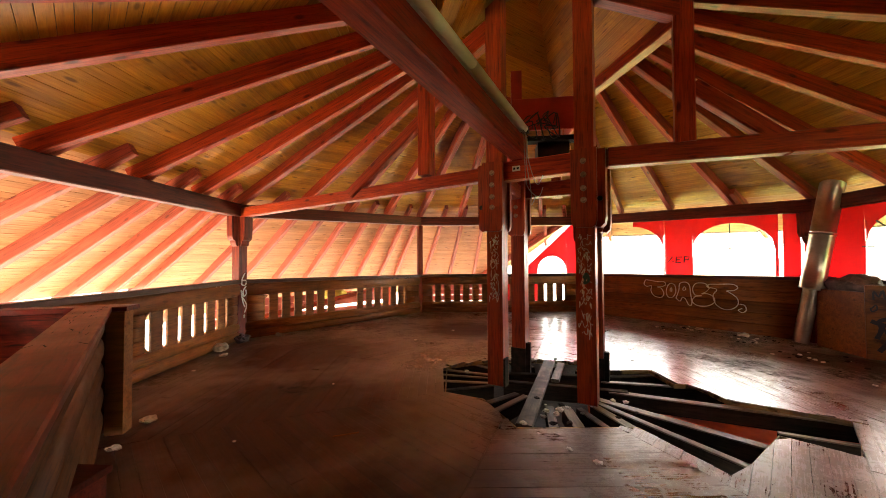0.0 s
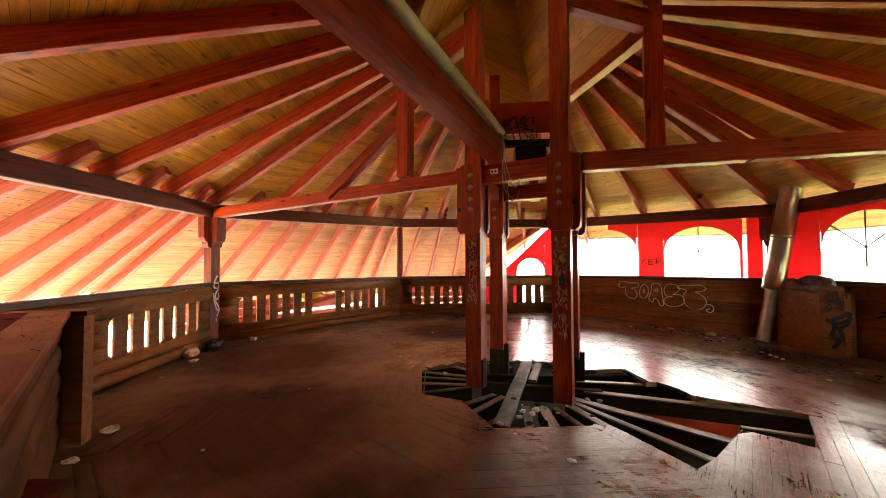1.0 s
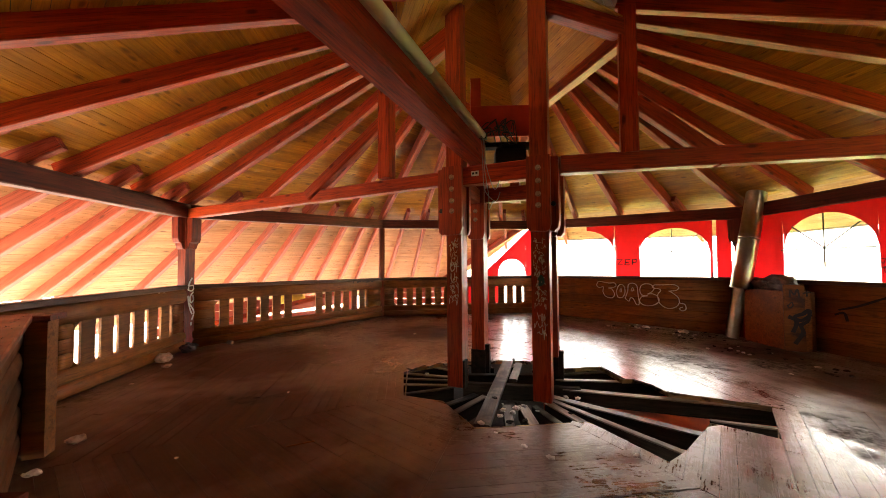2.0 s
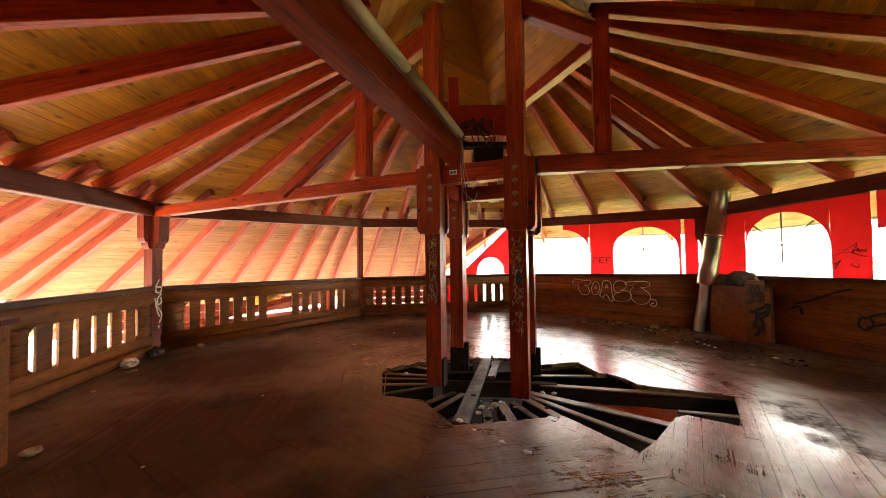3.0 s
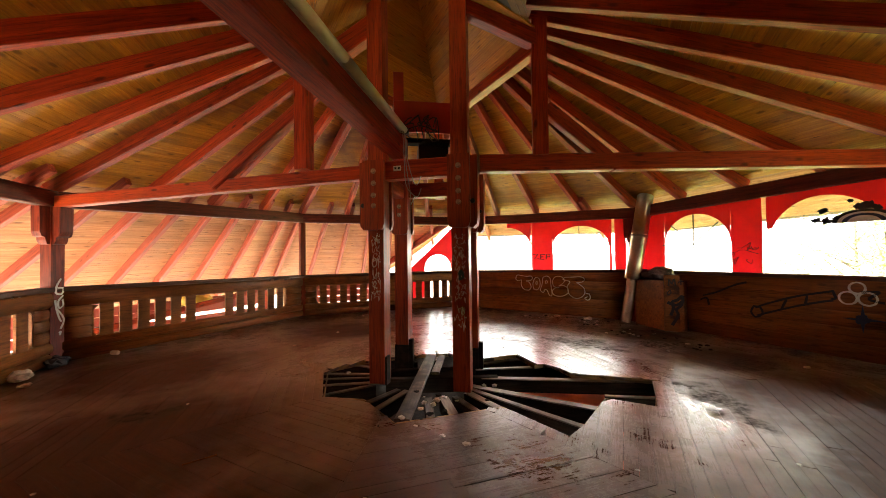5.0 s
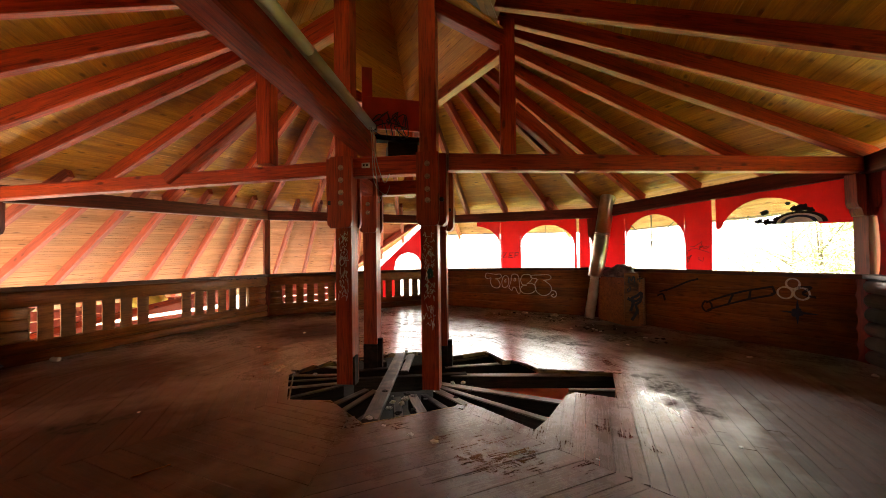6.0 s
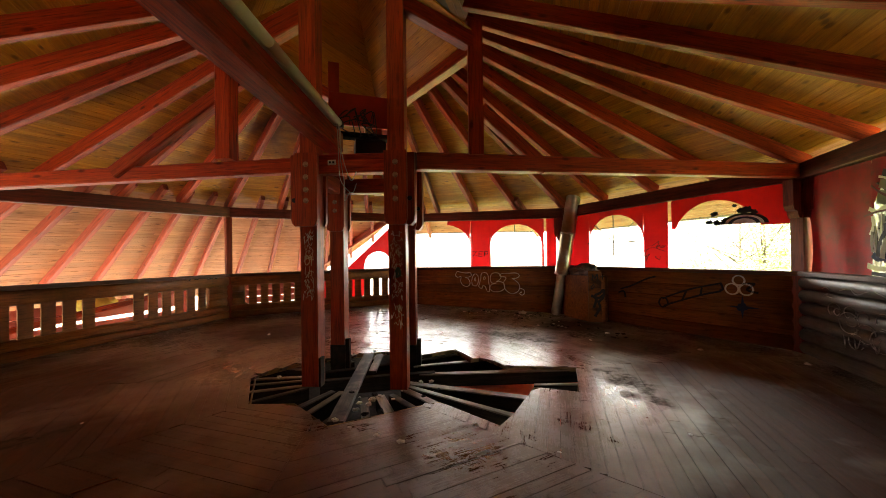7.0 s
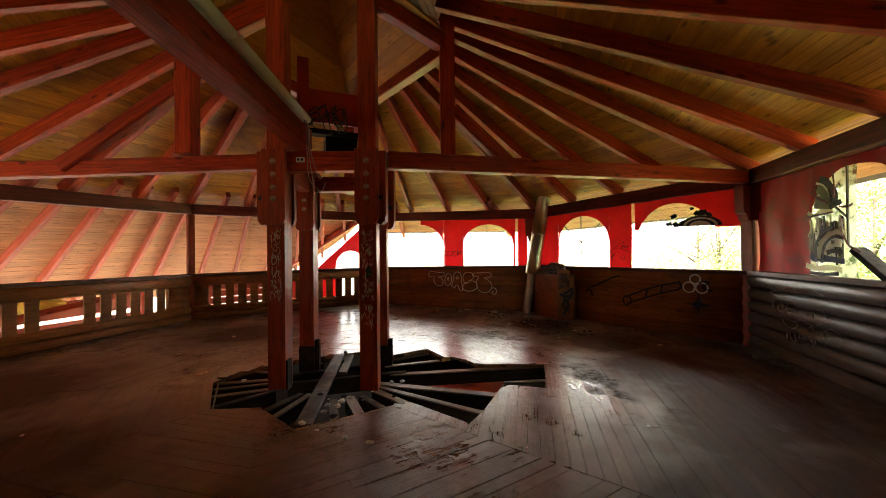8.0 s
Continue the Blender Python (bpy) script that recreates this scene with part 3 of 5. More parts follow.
# openings of each side: from, to, how many balusters, and which of them are missing
OPEN = {(4, 3): [(0.42, 2.12, 6, ()), (2.32, 4.04, 6, ())], (3, 2): [(0.42, 3.92, 14, (6, 7))], (2, 1): [(0.32, 3.98, 14, ())]}


def build_parapet(k, j):
    material = SHEENLOG if (k, j) == (-1, -2) else LOG
    looks = {(-1, -2): "parapet of bulging logs with scrawls, grey window sheen in their colour"}
    holes = OPEN.get((k, j), [])
    wall = thing("parapet_wall", looks.get((k, j), "brown half-log parapet with slatted openings" if holes else "solid brown half-log parapet"), "parapet", "parapets", "structure")
    bulge = 0.085 if (k, j) == (-1, -2) else 0.045 if holes else 0.022
    e0, e1 = 0.05 if k == 2 else 0.09, run(k, j) - (0.05 if j == 2 else 0.09)
    m = side_pose(k, j)
    if not holes:
        rows = 6 if (k, j) == (-1, -2) else 5
        for r in range(rows):
            log(wall, k, j, e0, e1, r * 0.94 / rows, (r + 1) * 0.94 / rows, material, bulge)
    else:
        for f0, f1 in ((0.0, 0.145), (0.145, 0.29), (0.73, 0.94)):
            log(wall, k, j, e0, e1, f0, f1, material)
        ends = [e0] + [v for a, b, _, _ in holes for v in (a, b)] + [e1]
        for a, b in zip(ends[::2], ends[1::2]):
            for f0, f1 in ((0.29, 0.44), (0.44, 0.585), (0.585, 0.73)):
                log(wall, k, j, a, b, f0, f1, material, 0.02)
        for a, b, count, missing in holes:
            h = TOP[k] + (TOP[j] - TOP[k]) * (a + b) / 2 / run(k, j)
            z0, z1, c = h * 0.285, h * 0.735, 0.075
            for x, s in ((a, 1), (b, -1)):
                outline("jamb", [(x - s * 0.012, z0 - 0.01), (x + s * 0.018, z0 - 0.01), (x + s * 0.018, z1 + 0.01), (x - s * 0.012, z1 + 0.01)], 0.08, material, wall, at=m @ pose(0, -0.03, 0))
                for z, q in ((z0, 1), (z1, -1)):
                    outline("corner_block", [(x, z), (x + s * c, z), (x, z + q * c)], 0.05, material, wall, at=m @ pose(0, -0.035, 0))
            pitch = (b - a - 0.10) / count
            w, n_ = pitch / 2 - 0.038, 0.003
            for i in range(count):
                if i in missing:
                    continue
                x = a + 0.05 + pitch * (i + 0.5)
                pts = [(x - w, z0 - 0.02), (x + w, z0 - 0.02), (x + w, z0 + 0.03), (x + w - n_, z0 + 0.05), (x + w - n_, z1 - 0.05), (x + w, z1 - 0.03),
                       (x + w, z1 + 0.02), (x - w, z1 + 0.02), (x - w, z1 - 0.03), (x - w + n_, z1 - 0.05), (x - w + n_, z0 + 0.05), (x - w, z0 + 0.03)]
                outline("baluster", pts, 0.03, LOG, wall, at=m @ pose(0, -0.04, 0))
    a, b = wall_corner(k, TOP[k] * 0.97), wall_corner(j, TOP[j] * 0.97)
    bar("cap", a, b, 0.17, 0.065, CAP, wall, "dark weathered cap board")
    return wall


for k, j in SIDES:
    build_parapet(k, j)

# ---------------------------------------------------------------- columns and eaves
COL_ROT = {k: A0 + 45 * k for k in TOP}
for k in TOP:
    col_ob = thing("timber_column", "red square timber column with a shaped bracket, shade in its colour", "column", "corner columns", at=pose(*wall_corner(k), 0, 0, COL_ROT[k]))
    e = EAVE[k]
    w = 0.062 if k == 2 else 0.085
    block("shaft", (-w, w), (-w, w), (0.0, e), COLUMN_SHADED, col_ob, c=0.012)
    if k == 2:      # this one is slim and has no bracket
        col_ob["label"] = "slim red square timber column, shade in its colour"
        continue
    for s in (1, -1):
        pts = [(0.0, e - 0.54), (0.035, e - 0.53), (0.055, e - 0.48), (0.06, e - 0.44), (0.10, e - 0.42), (0.12, e - 0.36), (0.125, e - 0.05), (0.125, e), (0.0, e)]
        outline("bracket", [(x, z) for x, z in pts], 0.14, COLUMN_SHADED, col_ob, at=pose(0, s * 0.085, 0, 0, 0, 90 * s) @ pose(0, -0.07, 0))
    outline("bracket", [(x, z) for x, z in pts], 0.14, COLUMN_SHADED, col_ob, at=pose(-0.085, 0, 0, 0, 0, 180) @ pose(0, -0.07, 0))
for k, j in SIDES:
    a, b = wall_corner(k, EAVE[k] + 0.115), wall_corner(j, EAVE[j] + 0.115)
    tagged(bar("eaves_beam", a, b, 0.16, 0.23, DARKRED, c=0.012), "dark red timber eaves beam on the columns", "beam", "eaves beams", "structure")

# ---------------------------------------------------------------- roof
HUB = Vector((1.17, 4.38, 4.82))          # where the undersides of the rafters would meet
DEEP = {(4, 3): 0.62, (3, 2): 0.95, (2, 1): 0.92}     # overhang as a share of the way from hub to eaves
SHALLOW = {(1, 0): 0.22, (0, -1): 0.22, (-1, -2): 0.16}
RH, TAIL_H, TAIL_DROP, LIFT = 0.19, 0.18, 2.9, 0.20


def eave_point(k, j, f):
    """A point under the rafters on the eaves between two corners."""
    p = wall_corner(k, EAVE[k] + LIFT)
    return p + (wall_corner(j, EAVE[j] + LIFT) - p) * f


def slope_point(k, j, f, g, lift=0.0):
    """On the roof slope: g = 0 at the hub, 1 at the eaves; past 1 along the steeper overhang."""
    e = eave_point(k, j, f)
    if g <= 1:
        p = HUB + (e - HUB) * g
    else:
        p = e + Vector((e.x - HUB.x, e.y - HUB.y, 0)) * (g - 1) + Vector((0, 0, 0.02 - TAIL_DROP * (g - 1)))
    return p + Vector((0, 0, lift))


def tail_point(k, j, f, g, lift=0.0):
    e = eave_point(k, j, f)
    return e + Vector((e.x - HUB.x, e.y - HUB.y, 0)) * (g - 1) + Vector((0, 0, 0.02 - TAIL_DROP * (g - 1) + lift))


def soffit_end(k, j, g):
    """How far along a side the overhang reaches: the far one is cut off slantwise."""
    return 0.96 - 0.70 * (g - 1) if (k, j) == (2, 1) and g > 1 else 1.0


frame_ob = thing("roof_frame", "red stained rafters fanning out from the peak of the roof", "rafters", kind="structure")
for k, j in SIDES:
    for i in range(4):
        hip = i == 0
        e = eave_point(k, j, i / 4)
        far = math.hypot(e.x - HUB.x, e.y - HUB.y)
        g0 = (1.45 + 0.35 * max(0.0, (e.y - HUB.y) / far)) / far        # the purlins round the peak carry their upper ends
        a, b = slope_point(k, j, i / 4, g0, RH / 2), HUB + (e - HUB) * 1.015 + Vector((0, 0, RH / 2))
        bar("hip_rafter" if hip else "rafter", a, b, 0.11 if hip else 0.095, RH, RED, frame_ob)
    over = DEEP.get((k, j), SHALLOW.get((k, j), 0.12))
    for i in range(8):
        if (k, j) not in DEEP and not ((k, j) == (1, 0) and i in (1, 6)) and i:
            continue
        f = i / 8 + (0.025 if i else 0)
        inner = 0.94 if i else 0.985
        reach = min(over, (0.96 - f) / 0.70) if (k, j) == (2, 1) else over
        if i == 0 and k in (3, 2):
            reach = max(reach, DEEP[(k + 1, k)])
        if reach < 0.05:
            continue
        bar("tail_hip" if i == 0 else "tail_rafter", tail_point(k, j, f, inner, TAIL_H / 2), tail_point(k, j, f, 1 + reach, TAIL_H / 2), 0.085, TAIL_H, FADEDRED, frame_ob)


SIX = [(0, 1, 2, 3), (7, 6, 5, 4), (0, 4, 5, 1), (1, 5, 6, 2), (2, 6, 7, 3), (3, 7, 4, 0)]


def rafter_plane(k, j, f, g, lift=0.0):
    return HUB + (eave_point(k, j, f) - HUB) * g + Vector((0, 0, lift))


class Boards:
    """Boards gathered into one mesh, each a shallow piece with open joints."""

    def __init__(self, seed):
        self.verts, self.uvs, self.rng = [], [], random.Random(seed)
        self.faces = []

    def strip(self, point, ga, gb, lift, width, thirds):
        rng = self.rng
        length = (point(0.5, gb) - point(0.5, ga)).length
        n_ = int(length / width)
        for i in range(n_):
            g0, g1 = ga + (gb - ga) * i / n_, ga + (gb - ga) * (i + 1) / n_ - (gb - ga) / length * 0.005
            wide = (point(1, g0) - point(0, g0)).length
            cut = [0.0, 1.0]
            if wide > 1.2 and thirds:
                cut = sorted(cut + [rng.choice((0.25, 0.5, 0.75)) + rng.uniform(-0.004, 0.004)])
            for s0, s1 in zip(cut, cut[1:]):
                base, off_, low = len(self.verts), rng.uniform(0, 9), rng.uniform(0, 0.004)
                for up in (low, 0.022):
                    for g, s in ((g0, s0), (g0, s1), (g1, s1), (g1, s0)):
                        inset = 0.002 / wide * (1 if s == s0 else -1) if 0 < s < 1 else 0
                        self.verts.append(tuple(point(s + inset, g) + Vector((0, 0, lift + up))))
                        self.uvs.append((s * wide + off_, g * 5))
                self.faces.extend(tuple(base + q for q in t) for t in SIX)

    def build(self, name, material, label, category):
        me = bpy.data.meshes.new(name)
        me.from_pydata(self.verts, [], self.faces)
        layer = me.uv_layers.new(name="UVMap")
        loop_v = np.zeros(len(me.loops), dtype=np.int32)
        me.loops.foreach_get("vertex_index", loop_v)
        layer.data.foreach_set("uv", np.array(self.uvs, dtype=np.float32)[loop_v].ravel())
        me.materials.append(material)
        return tagged(new(name, me), label, category, kind="structure")


KPL, KPR, KPB, KPF = Vector((-0.21, 4.57, 0)), Vector((2.36, 3.41, 0)), Vector((1.95, 6.0, 0)), Vector((0.25, 2.55, 0))
PEAK_Z = 4.02
inner, outer = Boards(7), Boards(8)
for k, j in SIDES:
    inner.strip(lambda f, g: rafter_plane(k, j, f, g), 0.20, 1.012, RH - 0.004, 0.094, True)
    outer.strip(lambda f, g: tail_point(k, j, f * soffit_end(k, j, g), g), 0.975, 1 + DEEP.get((k, j), SHALLOW.get((k, j), 0.12)), TAIL_H - 0.003, 0.094, True)
# the four faces of the peak, boarded parallel to the purlins
for p, q in ((KPL, KPB), (KPB, KPR), (KPR, KPF), (KPF, KPL)):
    inner.strip(lambda f, g: HUB + Vector((0, 0, 0.16)) + (p + (q - p) * f + Vector((0, 0, PEAK_Z)) - HUB - Vector((0, 0, 0.16))) * g, 0.03, 1.02, 0.0, 0.15, False)
inner.build("ceiling", CEIL, "golden pine boards across the red rafters", "ceiling")
outer.build("ceiling", SOFFIT, "pale pine boards under the deep roof overhang, glare in their colour", "soffit")


def roof_cover():
    bm = bmesh.new()
    for k, j in SIDES:
        over = DEEP.get((k, j), SHALLOW.get((k, j), 0.12))
        rows = []
        for g in (0.0, 1.01, 1.03 + over):
            rows.append([bm.verts.new(slope_point(k, j, s * soffit_end(k, j, g), g, RH + 0.05 + t)) for t in (0, 0.06) for s in (0, 1)])
        for a, b in zip(rows, rows[1:]):
            for q in ((a[0], a[1], b[1], b[0]), (a[2], b[2], b[3], a[3])):
                if len({tuple(v.co) for v in q}) == 4:
                    bm.faces.new(q)
                else:
                    bm.faces.new((q[0], q[2], q[3]) if q[0].co == q[1].co else (q[0], q[1], q[2]))
        bm.faces.new((rows[-1][0], rows[-1][1], rows[-1][3], rows[-1][2]))
    tagged(link_mesh("roof", bm, ROOFING), "dark covering over the roof boards", "roof", kind="structure")


roof_cover()

# ---------------------------------------------------------------- centre posts and tie beams
PL, PR, PB, PD = Vector((0.65, 4.21, 0)), Vector((1.51, 3.71, 0)), Vector((1.10, 5.06, 0)), Vector((1.96, 4.56, 0))
PA = math.degrees(math.atan2(PR.y - PL.y, PR.x - PL.x))


def scribble(rng, w, h, lines, size):
    """Loose hand-drawn strokes that fill a field: rows of small overlapping loops."""
    out = []
    for r in range(lines):
        z = h * (1 - (r + 0.5) / lines)
        x = rng.uniform(0.05, 0.3) * w
        pts = []
        while x < w * 0.95 and len(pts) < 60:
            pts.append((min(max(x, 0.02 * w), 0.98 * w), z + rng.gauss(0, 0.36) * h / lines))
            x += rng.uniform(-0.55, 1.1) * size
            if rng.random() < 0.12 and len(pts) > 3:
                out.append(pts)
                x += 0.4 * size
                pts = []
        if len(pts) > 2:
            out.append(pts)
    return out


def stroke_part(lines, radius, material, parent, at, name="scrawl", steps=4):
    """Scrawled lines on a face: local x along the face, z up, y = 0 on it; broad ones are flat bands of paint."""
    if radius > 0.0075:
        bm = bmesh.new()
        for ln in lines:
            pts = curve_through([(a, 0, b) for a, b in ln], steps + 2)
            rims = []
            for i, c in enumerate(pts):
                d = (pts[min(i + 1, len(pts) - 1)] - pts[max(i - 1, 0)]).normalized()
                w = Vector((-d.z, 0, d.x)) * radius * (1 + 0.3 * noise.noise(c * 9.0))
                rims.append([bm.verts.new(c + v) for v in (w, -w, -w + Vector((0, -0.003, 0)), w + Vector((0, -0.003, 0)))])
            for a, b in zip(rims, rims[1:]):
                for i in range(4):
                    bm.faces.new((a[i], a[(i + 1) % 4], b[(i + 1) % 4], b[i]))
            bm.faces.new(rims[0])
            bm.faces.new(rims[-1][::-1])
        return part(name, bm, material, parent, at=at)
    return part(name, tubes([[(p[0], 0, p[-1]) for p in curve_through([(a, 0, b) for a, b in ln], steps)] for ln in lines], radius, 4), material, parent, at=at)


def centre_post(p, low, high, cheeks):
    post = thing("centre_post", "tall red square timber post of the roof frame", "post", "centre posts", at=pose(p.x, p.y, 0, 0, 0, PA))
    block("shaft", (-0.095, 0.095), (-0.095, 0.095), (low, high), POST, post, c=0.012)
    for s in cheeks:
        pts = [(0.095, 1.86), (0.11, 1.80), (0.15, 1.79), (0.19, 1.83), (0.20, 1.90), (0.20, 2.59), (0.095, 2.59)]
        ob = outline("bracket", [(s * x, z) for x, z in pts], 0.2, POST, post, at=pose(0, -0.10, 0))
        kn = lathe([(0.012, -0.02), (0.026, -0.015), (0.026, 0.015), (0.012, 0.02)], 12)
        part("knob", kn, BLACK, post, "black round knob", at=pose(s * 0.15, -0.11, 2.08, 90, 0, 0))
    front = [(-0.125, 1.86), (-0.11, 1.81), (-0.08, 1.79), (0.08, 1.79), (0.11, 1.81), (0.125, 1.86), (0.125, 2.60), (-0.125, 2.60)]
    for y in (-0.155, 0.097):
        outline("cheek_plate", front, 0.058, POST, post, at=pose(0, y, 0))
    for i, z in enumerate((2.47, 2.33, 2.19, 2.07)):
        bm = lathe([(0.031, 0.0), (0.031, 0.008), (0.020, 0.009), (0.019, 0.003), (0.012, 0.003), (0.011, 0.016)], 12)
        part("bolt", bm, BOLT, post, "rusty bolt and washer", at=pose(0.0, -0.156, z, 90, 0, 0))
    if low < -0.1:
        block("charred_foot", (-0.103, 0.103), (-0.103, 0.103), (-0.30, 0.22), CHAR, post, "charred black foot")
        block("charred_stub", (0.104, 0.16), (-0.09, -0.02), (-0.30, 0.30), CHAR, post, "charred black stub")
    return post


post_l = centre_post(PL, 0.0, 4.95, (-1,))
post_r = centre_post(PR, -0.02, 4.95, (1,))
centre_post(PB, -0.60, 2.62, ())
centre_post(PD, -0.60, 2.62, (1,))
block("charred_edge", (0.096, 0.12), (-0.09, 0.02), (0.0, 0.32), CHAR, post_l, "charred black edge")


def tied(a, b, w=0.15, h=0.20, label="red timber tie beam under the roof", name="tie_beam", material=None):
    return tagged(bar(name, a, b, w, h, material or RED, c=0.012), label, "beam", "tie beams")


off = Vector((math.cos(radians(PA)), math.sin(radians(PA)), 0))
nrm = Vector((-off.y, off.x, 0))
Z = Vector((0, 0, 1))
tied(PL - off * 0.09 + Z * 2.49, PR + off * 0.09 + Z * 2.49, 0.16, 0.215, "red beam joining the centre posts", "ring_beam")
tied(PB + Z * 2.42, PD + Z * 2.42, 0.16, 0.2, "red beam joining the centre posts", "ring_beam")
tied(PL + nrm * 0.1 + Z * 2.40, PB - nrm * 0.1 + Z * 2.40, 0.14, 0.2, "red beam joining the centre posts", "ring_beam")
tied(PR + nrm * 0.1 + Z * 2.40, PD - nrm * 0.1 + Z * 2.40, 0.14, 0.2, "red beam joining the centre posts", "ring_beam")
K3, KM1, K1 = corner(3, RAD - 0.02), corner(-1, RAD - 0.02), corner(1, RAD - 0.02)
EL, ER = PL - off * 0.21 + Z * 2.49, PR + off * 0.21 + Z * 2.50
tied(K3 + Z * 2.32, EL, 0.14, 0.165)
tied(ER, KM1 + Z * 2.57, 0.15, 0.19)
tied(PD + nrm * 0.2 + Z * 2.45, K1 + Z * 2.43, 0.15, 0.19)
NEAR0, NEAR1 = Vector((-1.45, -0.45, 2.71)), Vector((0.86, 3.97, 2.71))
tied(NEAR0, NEAR1, 0.20, 0.22, "heavy dark red beam carrying a strip lamp")



def truss(kp, zb, brace_foot, brace_z, strut_z, mate_top, strut_h):
    ob = thing("king_post", "red timber king post standing on the tie beam", "post", "king posts", at=pose(kp.x, kp.y, 0))
    bar("shaft", (0, 0, zb), (0, 0, 4.12), 0.17, 0.17, RED, ob)
    d = (brace_foot - kp).normalized()
    tied(kp + d * 0.06 + Z * brace_z, brace_foot + d * 0.12 + Z * (zb - 0.12), 0.12, 0.15, "red timber brace from king post to beam", "brace")
    tied(kp + Z * strut_z, mate_top, 0.16, strut_h, "red timber strut from king post to centre post", "strut")


truss(KPL, 2.55, Vector((-1.25, 5.14, 0)), 3.30, 3.70, PL + Z * 4.28, 0.24)
truss(KPR, 2.59, Vector((3.08, 3.21, 0)), 3.14, 3.88, PR + Z * 4.34, 0.17)
ob = thing("king_post", "red timber king post standing on the tie beam", "post", "king posts", at=pose(KPB.x, KPB.y, 0))
bar("shaft", (0, 0, 2.5), (0, 0, 4.1), 0.16, 0.16, RED, ob)
tied(KPR + Z * 3.85, KPB + Z * 3.85, 0.14, 0.16, "red timber purlin between the king posts", "purlin")
tied(KPL + Z * 3.85, KPB + Z * 3.85, 0.14, 0.16, "red timber purlin between the king posts", "purlin")

# strip lamp along the near beam
lamp_dir = (NEAR1 - NEAR0).normalized()
side_v = Vector((lamp_dir.y, -lamp_dir.x, 0))
s0 = NEAR0 + lamp_dir * 0.5 + side_v * 0.15 + Z * 0.11
s1 = NEAR1 - lamp_dir * 0.30 + side_v * 0.15 + Z * 0.11
lamp = thing("strip_lamp", "long unlit pale strip lamp fixed to the beam", "lamp", at=along(s0, s1))
ln_all = (s1 - s0).length
n_seg = 3
for i in range(n_seg):
    x0, x1 = i * ln_all / n_seg + 0.004, (i + 1) * ln_all / n_seg - 0.004
    bm = prism([(0.037 * math.cos(t), 0.037 * math.sin(t)) for t in [2 * math.pi * q / 12 for q in range(12)]], x1 - x0, x0)
    smooth(part("cover", bm, TUBE, lamp))
    block("tray", (x0, x1), (0.02, 0.052), (-0.028, 0.028), WHITEPL, lamp)
block("end_cap", (ln_all, ln_all + 0.05), (-0.036, 0.036), (-0.036, 0.036), BLACK, lamp, "black end cap")

# red boxed machine between the posts, with its wires
mid = (PL + PR + PB + PD) / 4
box = thing("hoist_box", "red painted board box with wires between the posts", "box", at=pose(mid.x - 0.02, mid.y - 0.05, 0, 0, 0, PA + 22))
block("front_board", (-0.42, 0.34), (-0.03, 0.0), (3.06, 3.46), REDPAINT, box)
block("side_board", (0.31, 0.34), (0.0, 0.5), (3.06, 3.46), REDPAINT, box)
block("upright", (-0.42, -0.29), (0.02, 0.12), (2.6, 3.85), REDPAINT, box)
block("sill", (-0.42, 0.36), (-0.05, 0.1), (2.92, 2.98), CHAR, box, "dark metal sill")
block("motor", (-0.1, 0.28), (0.02, 0.3), (2.70, 2.92), BLACK, box, "black motor body")
rng = random.Random(3)
wires = []
for i in range(9):
    x = rng.uniform(-0.25, 0.15)
    pts = [(x + rng.uniform(-0.05, 0.05), -0.06, 3.16 - rng.uniform(0, 0.1))]
    for q in range(4):
        pts.append((x + rng.uniform(-0.13, 0.13), -0.09 - rng.uniform(0, 0.04), 3.05 + rng.uniform(-0.14, 0.2)))
    wires.append(curve_through(pts, 6))
for w_ in wires:
    part("wire", tubes([w_], 0.007), BLACK, box, "black wire")
hang = thing("hanging_cable", "pale grey cables hanging from the beam end", "cable")
e = NEAR1 - lamp_dir * 0.38 + side_v * 0.12
cab = []
for i, (dx, drop, kick) in enumerate(((0.0, 0.62, 0.08), (0.03, 0.50, 0.02), (0.02, 0.70, -0.03))):
    pts = [e + Z * 0.14, e + Z * 0.0 + off * (0.04 + dx), e - Z * drop * 0.4 + off * (0.05 + dx), e - Z * drop * 0.8 + off * (0.07 + dx * 2),
           e - Z * drop + off * (0.1 + dx * 2 + kick), e - Z * (drop - 0.09) + off * (0.15 + dx * 2 + kick)]
    cab.append(curve_through(pts, 6))
for c_ in cab:
    part("cable", tubes([c_], 0.0042), plain("grey_cable", (0.35, 0.34, 0.31), 0.5), hang)
sock = thing("wall_socket", "small white socket plate on the ring beam", "socket", at=pose(*(PL + off * 0.27 - nrm * 0.083 + Z * 2.50), 0, 0, PA))
block("plate", (-0.045, 0.045), (-0.012, 0.0), (-0.03, 0.03), WHITEPL, sock)
for s in (-0.02, 0.02):
    block("slot", (s - 0.012, s + 0.012), (-0.015, -0.012), (-0.012, 0.012), BLACK, sock, "dark socket hole", c=0.002)

# ---------------------------------------------------------------- tarpaulin walls with arched windows
def lerp(d, k, j, s):
    return d[k] + (d[j] - d[k]) * s / run(k, j)


def arch_of(win, s):
    a, b, spring, apex = win
    q = 1 - ((s - (a + b) / 2) / ((b - a) / 2)) ** 2
    return spring + (apex - spring) * math.sqrt(max(q, 0.0))


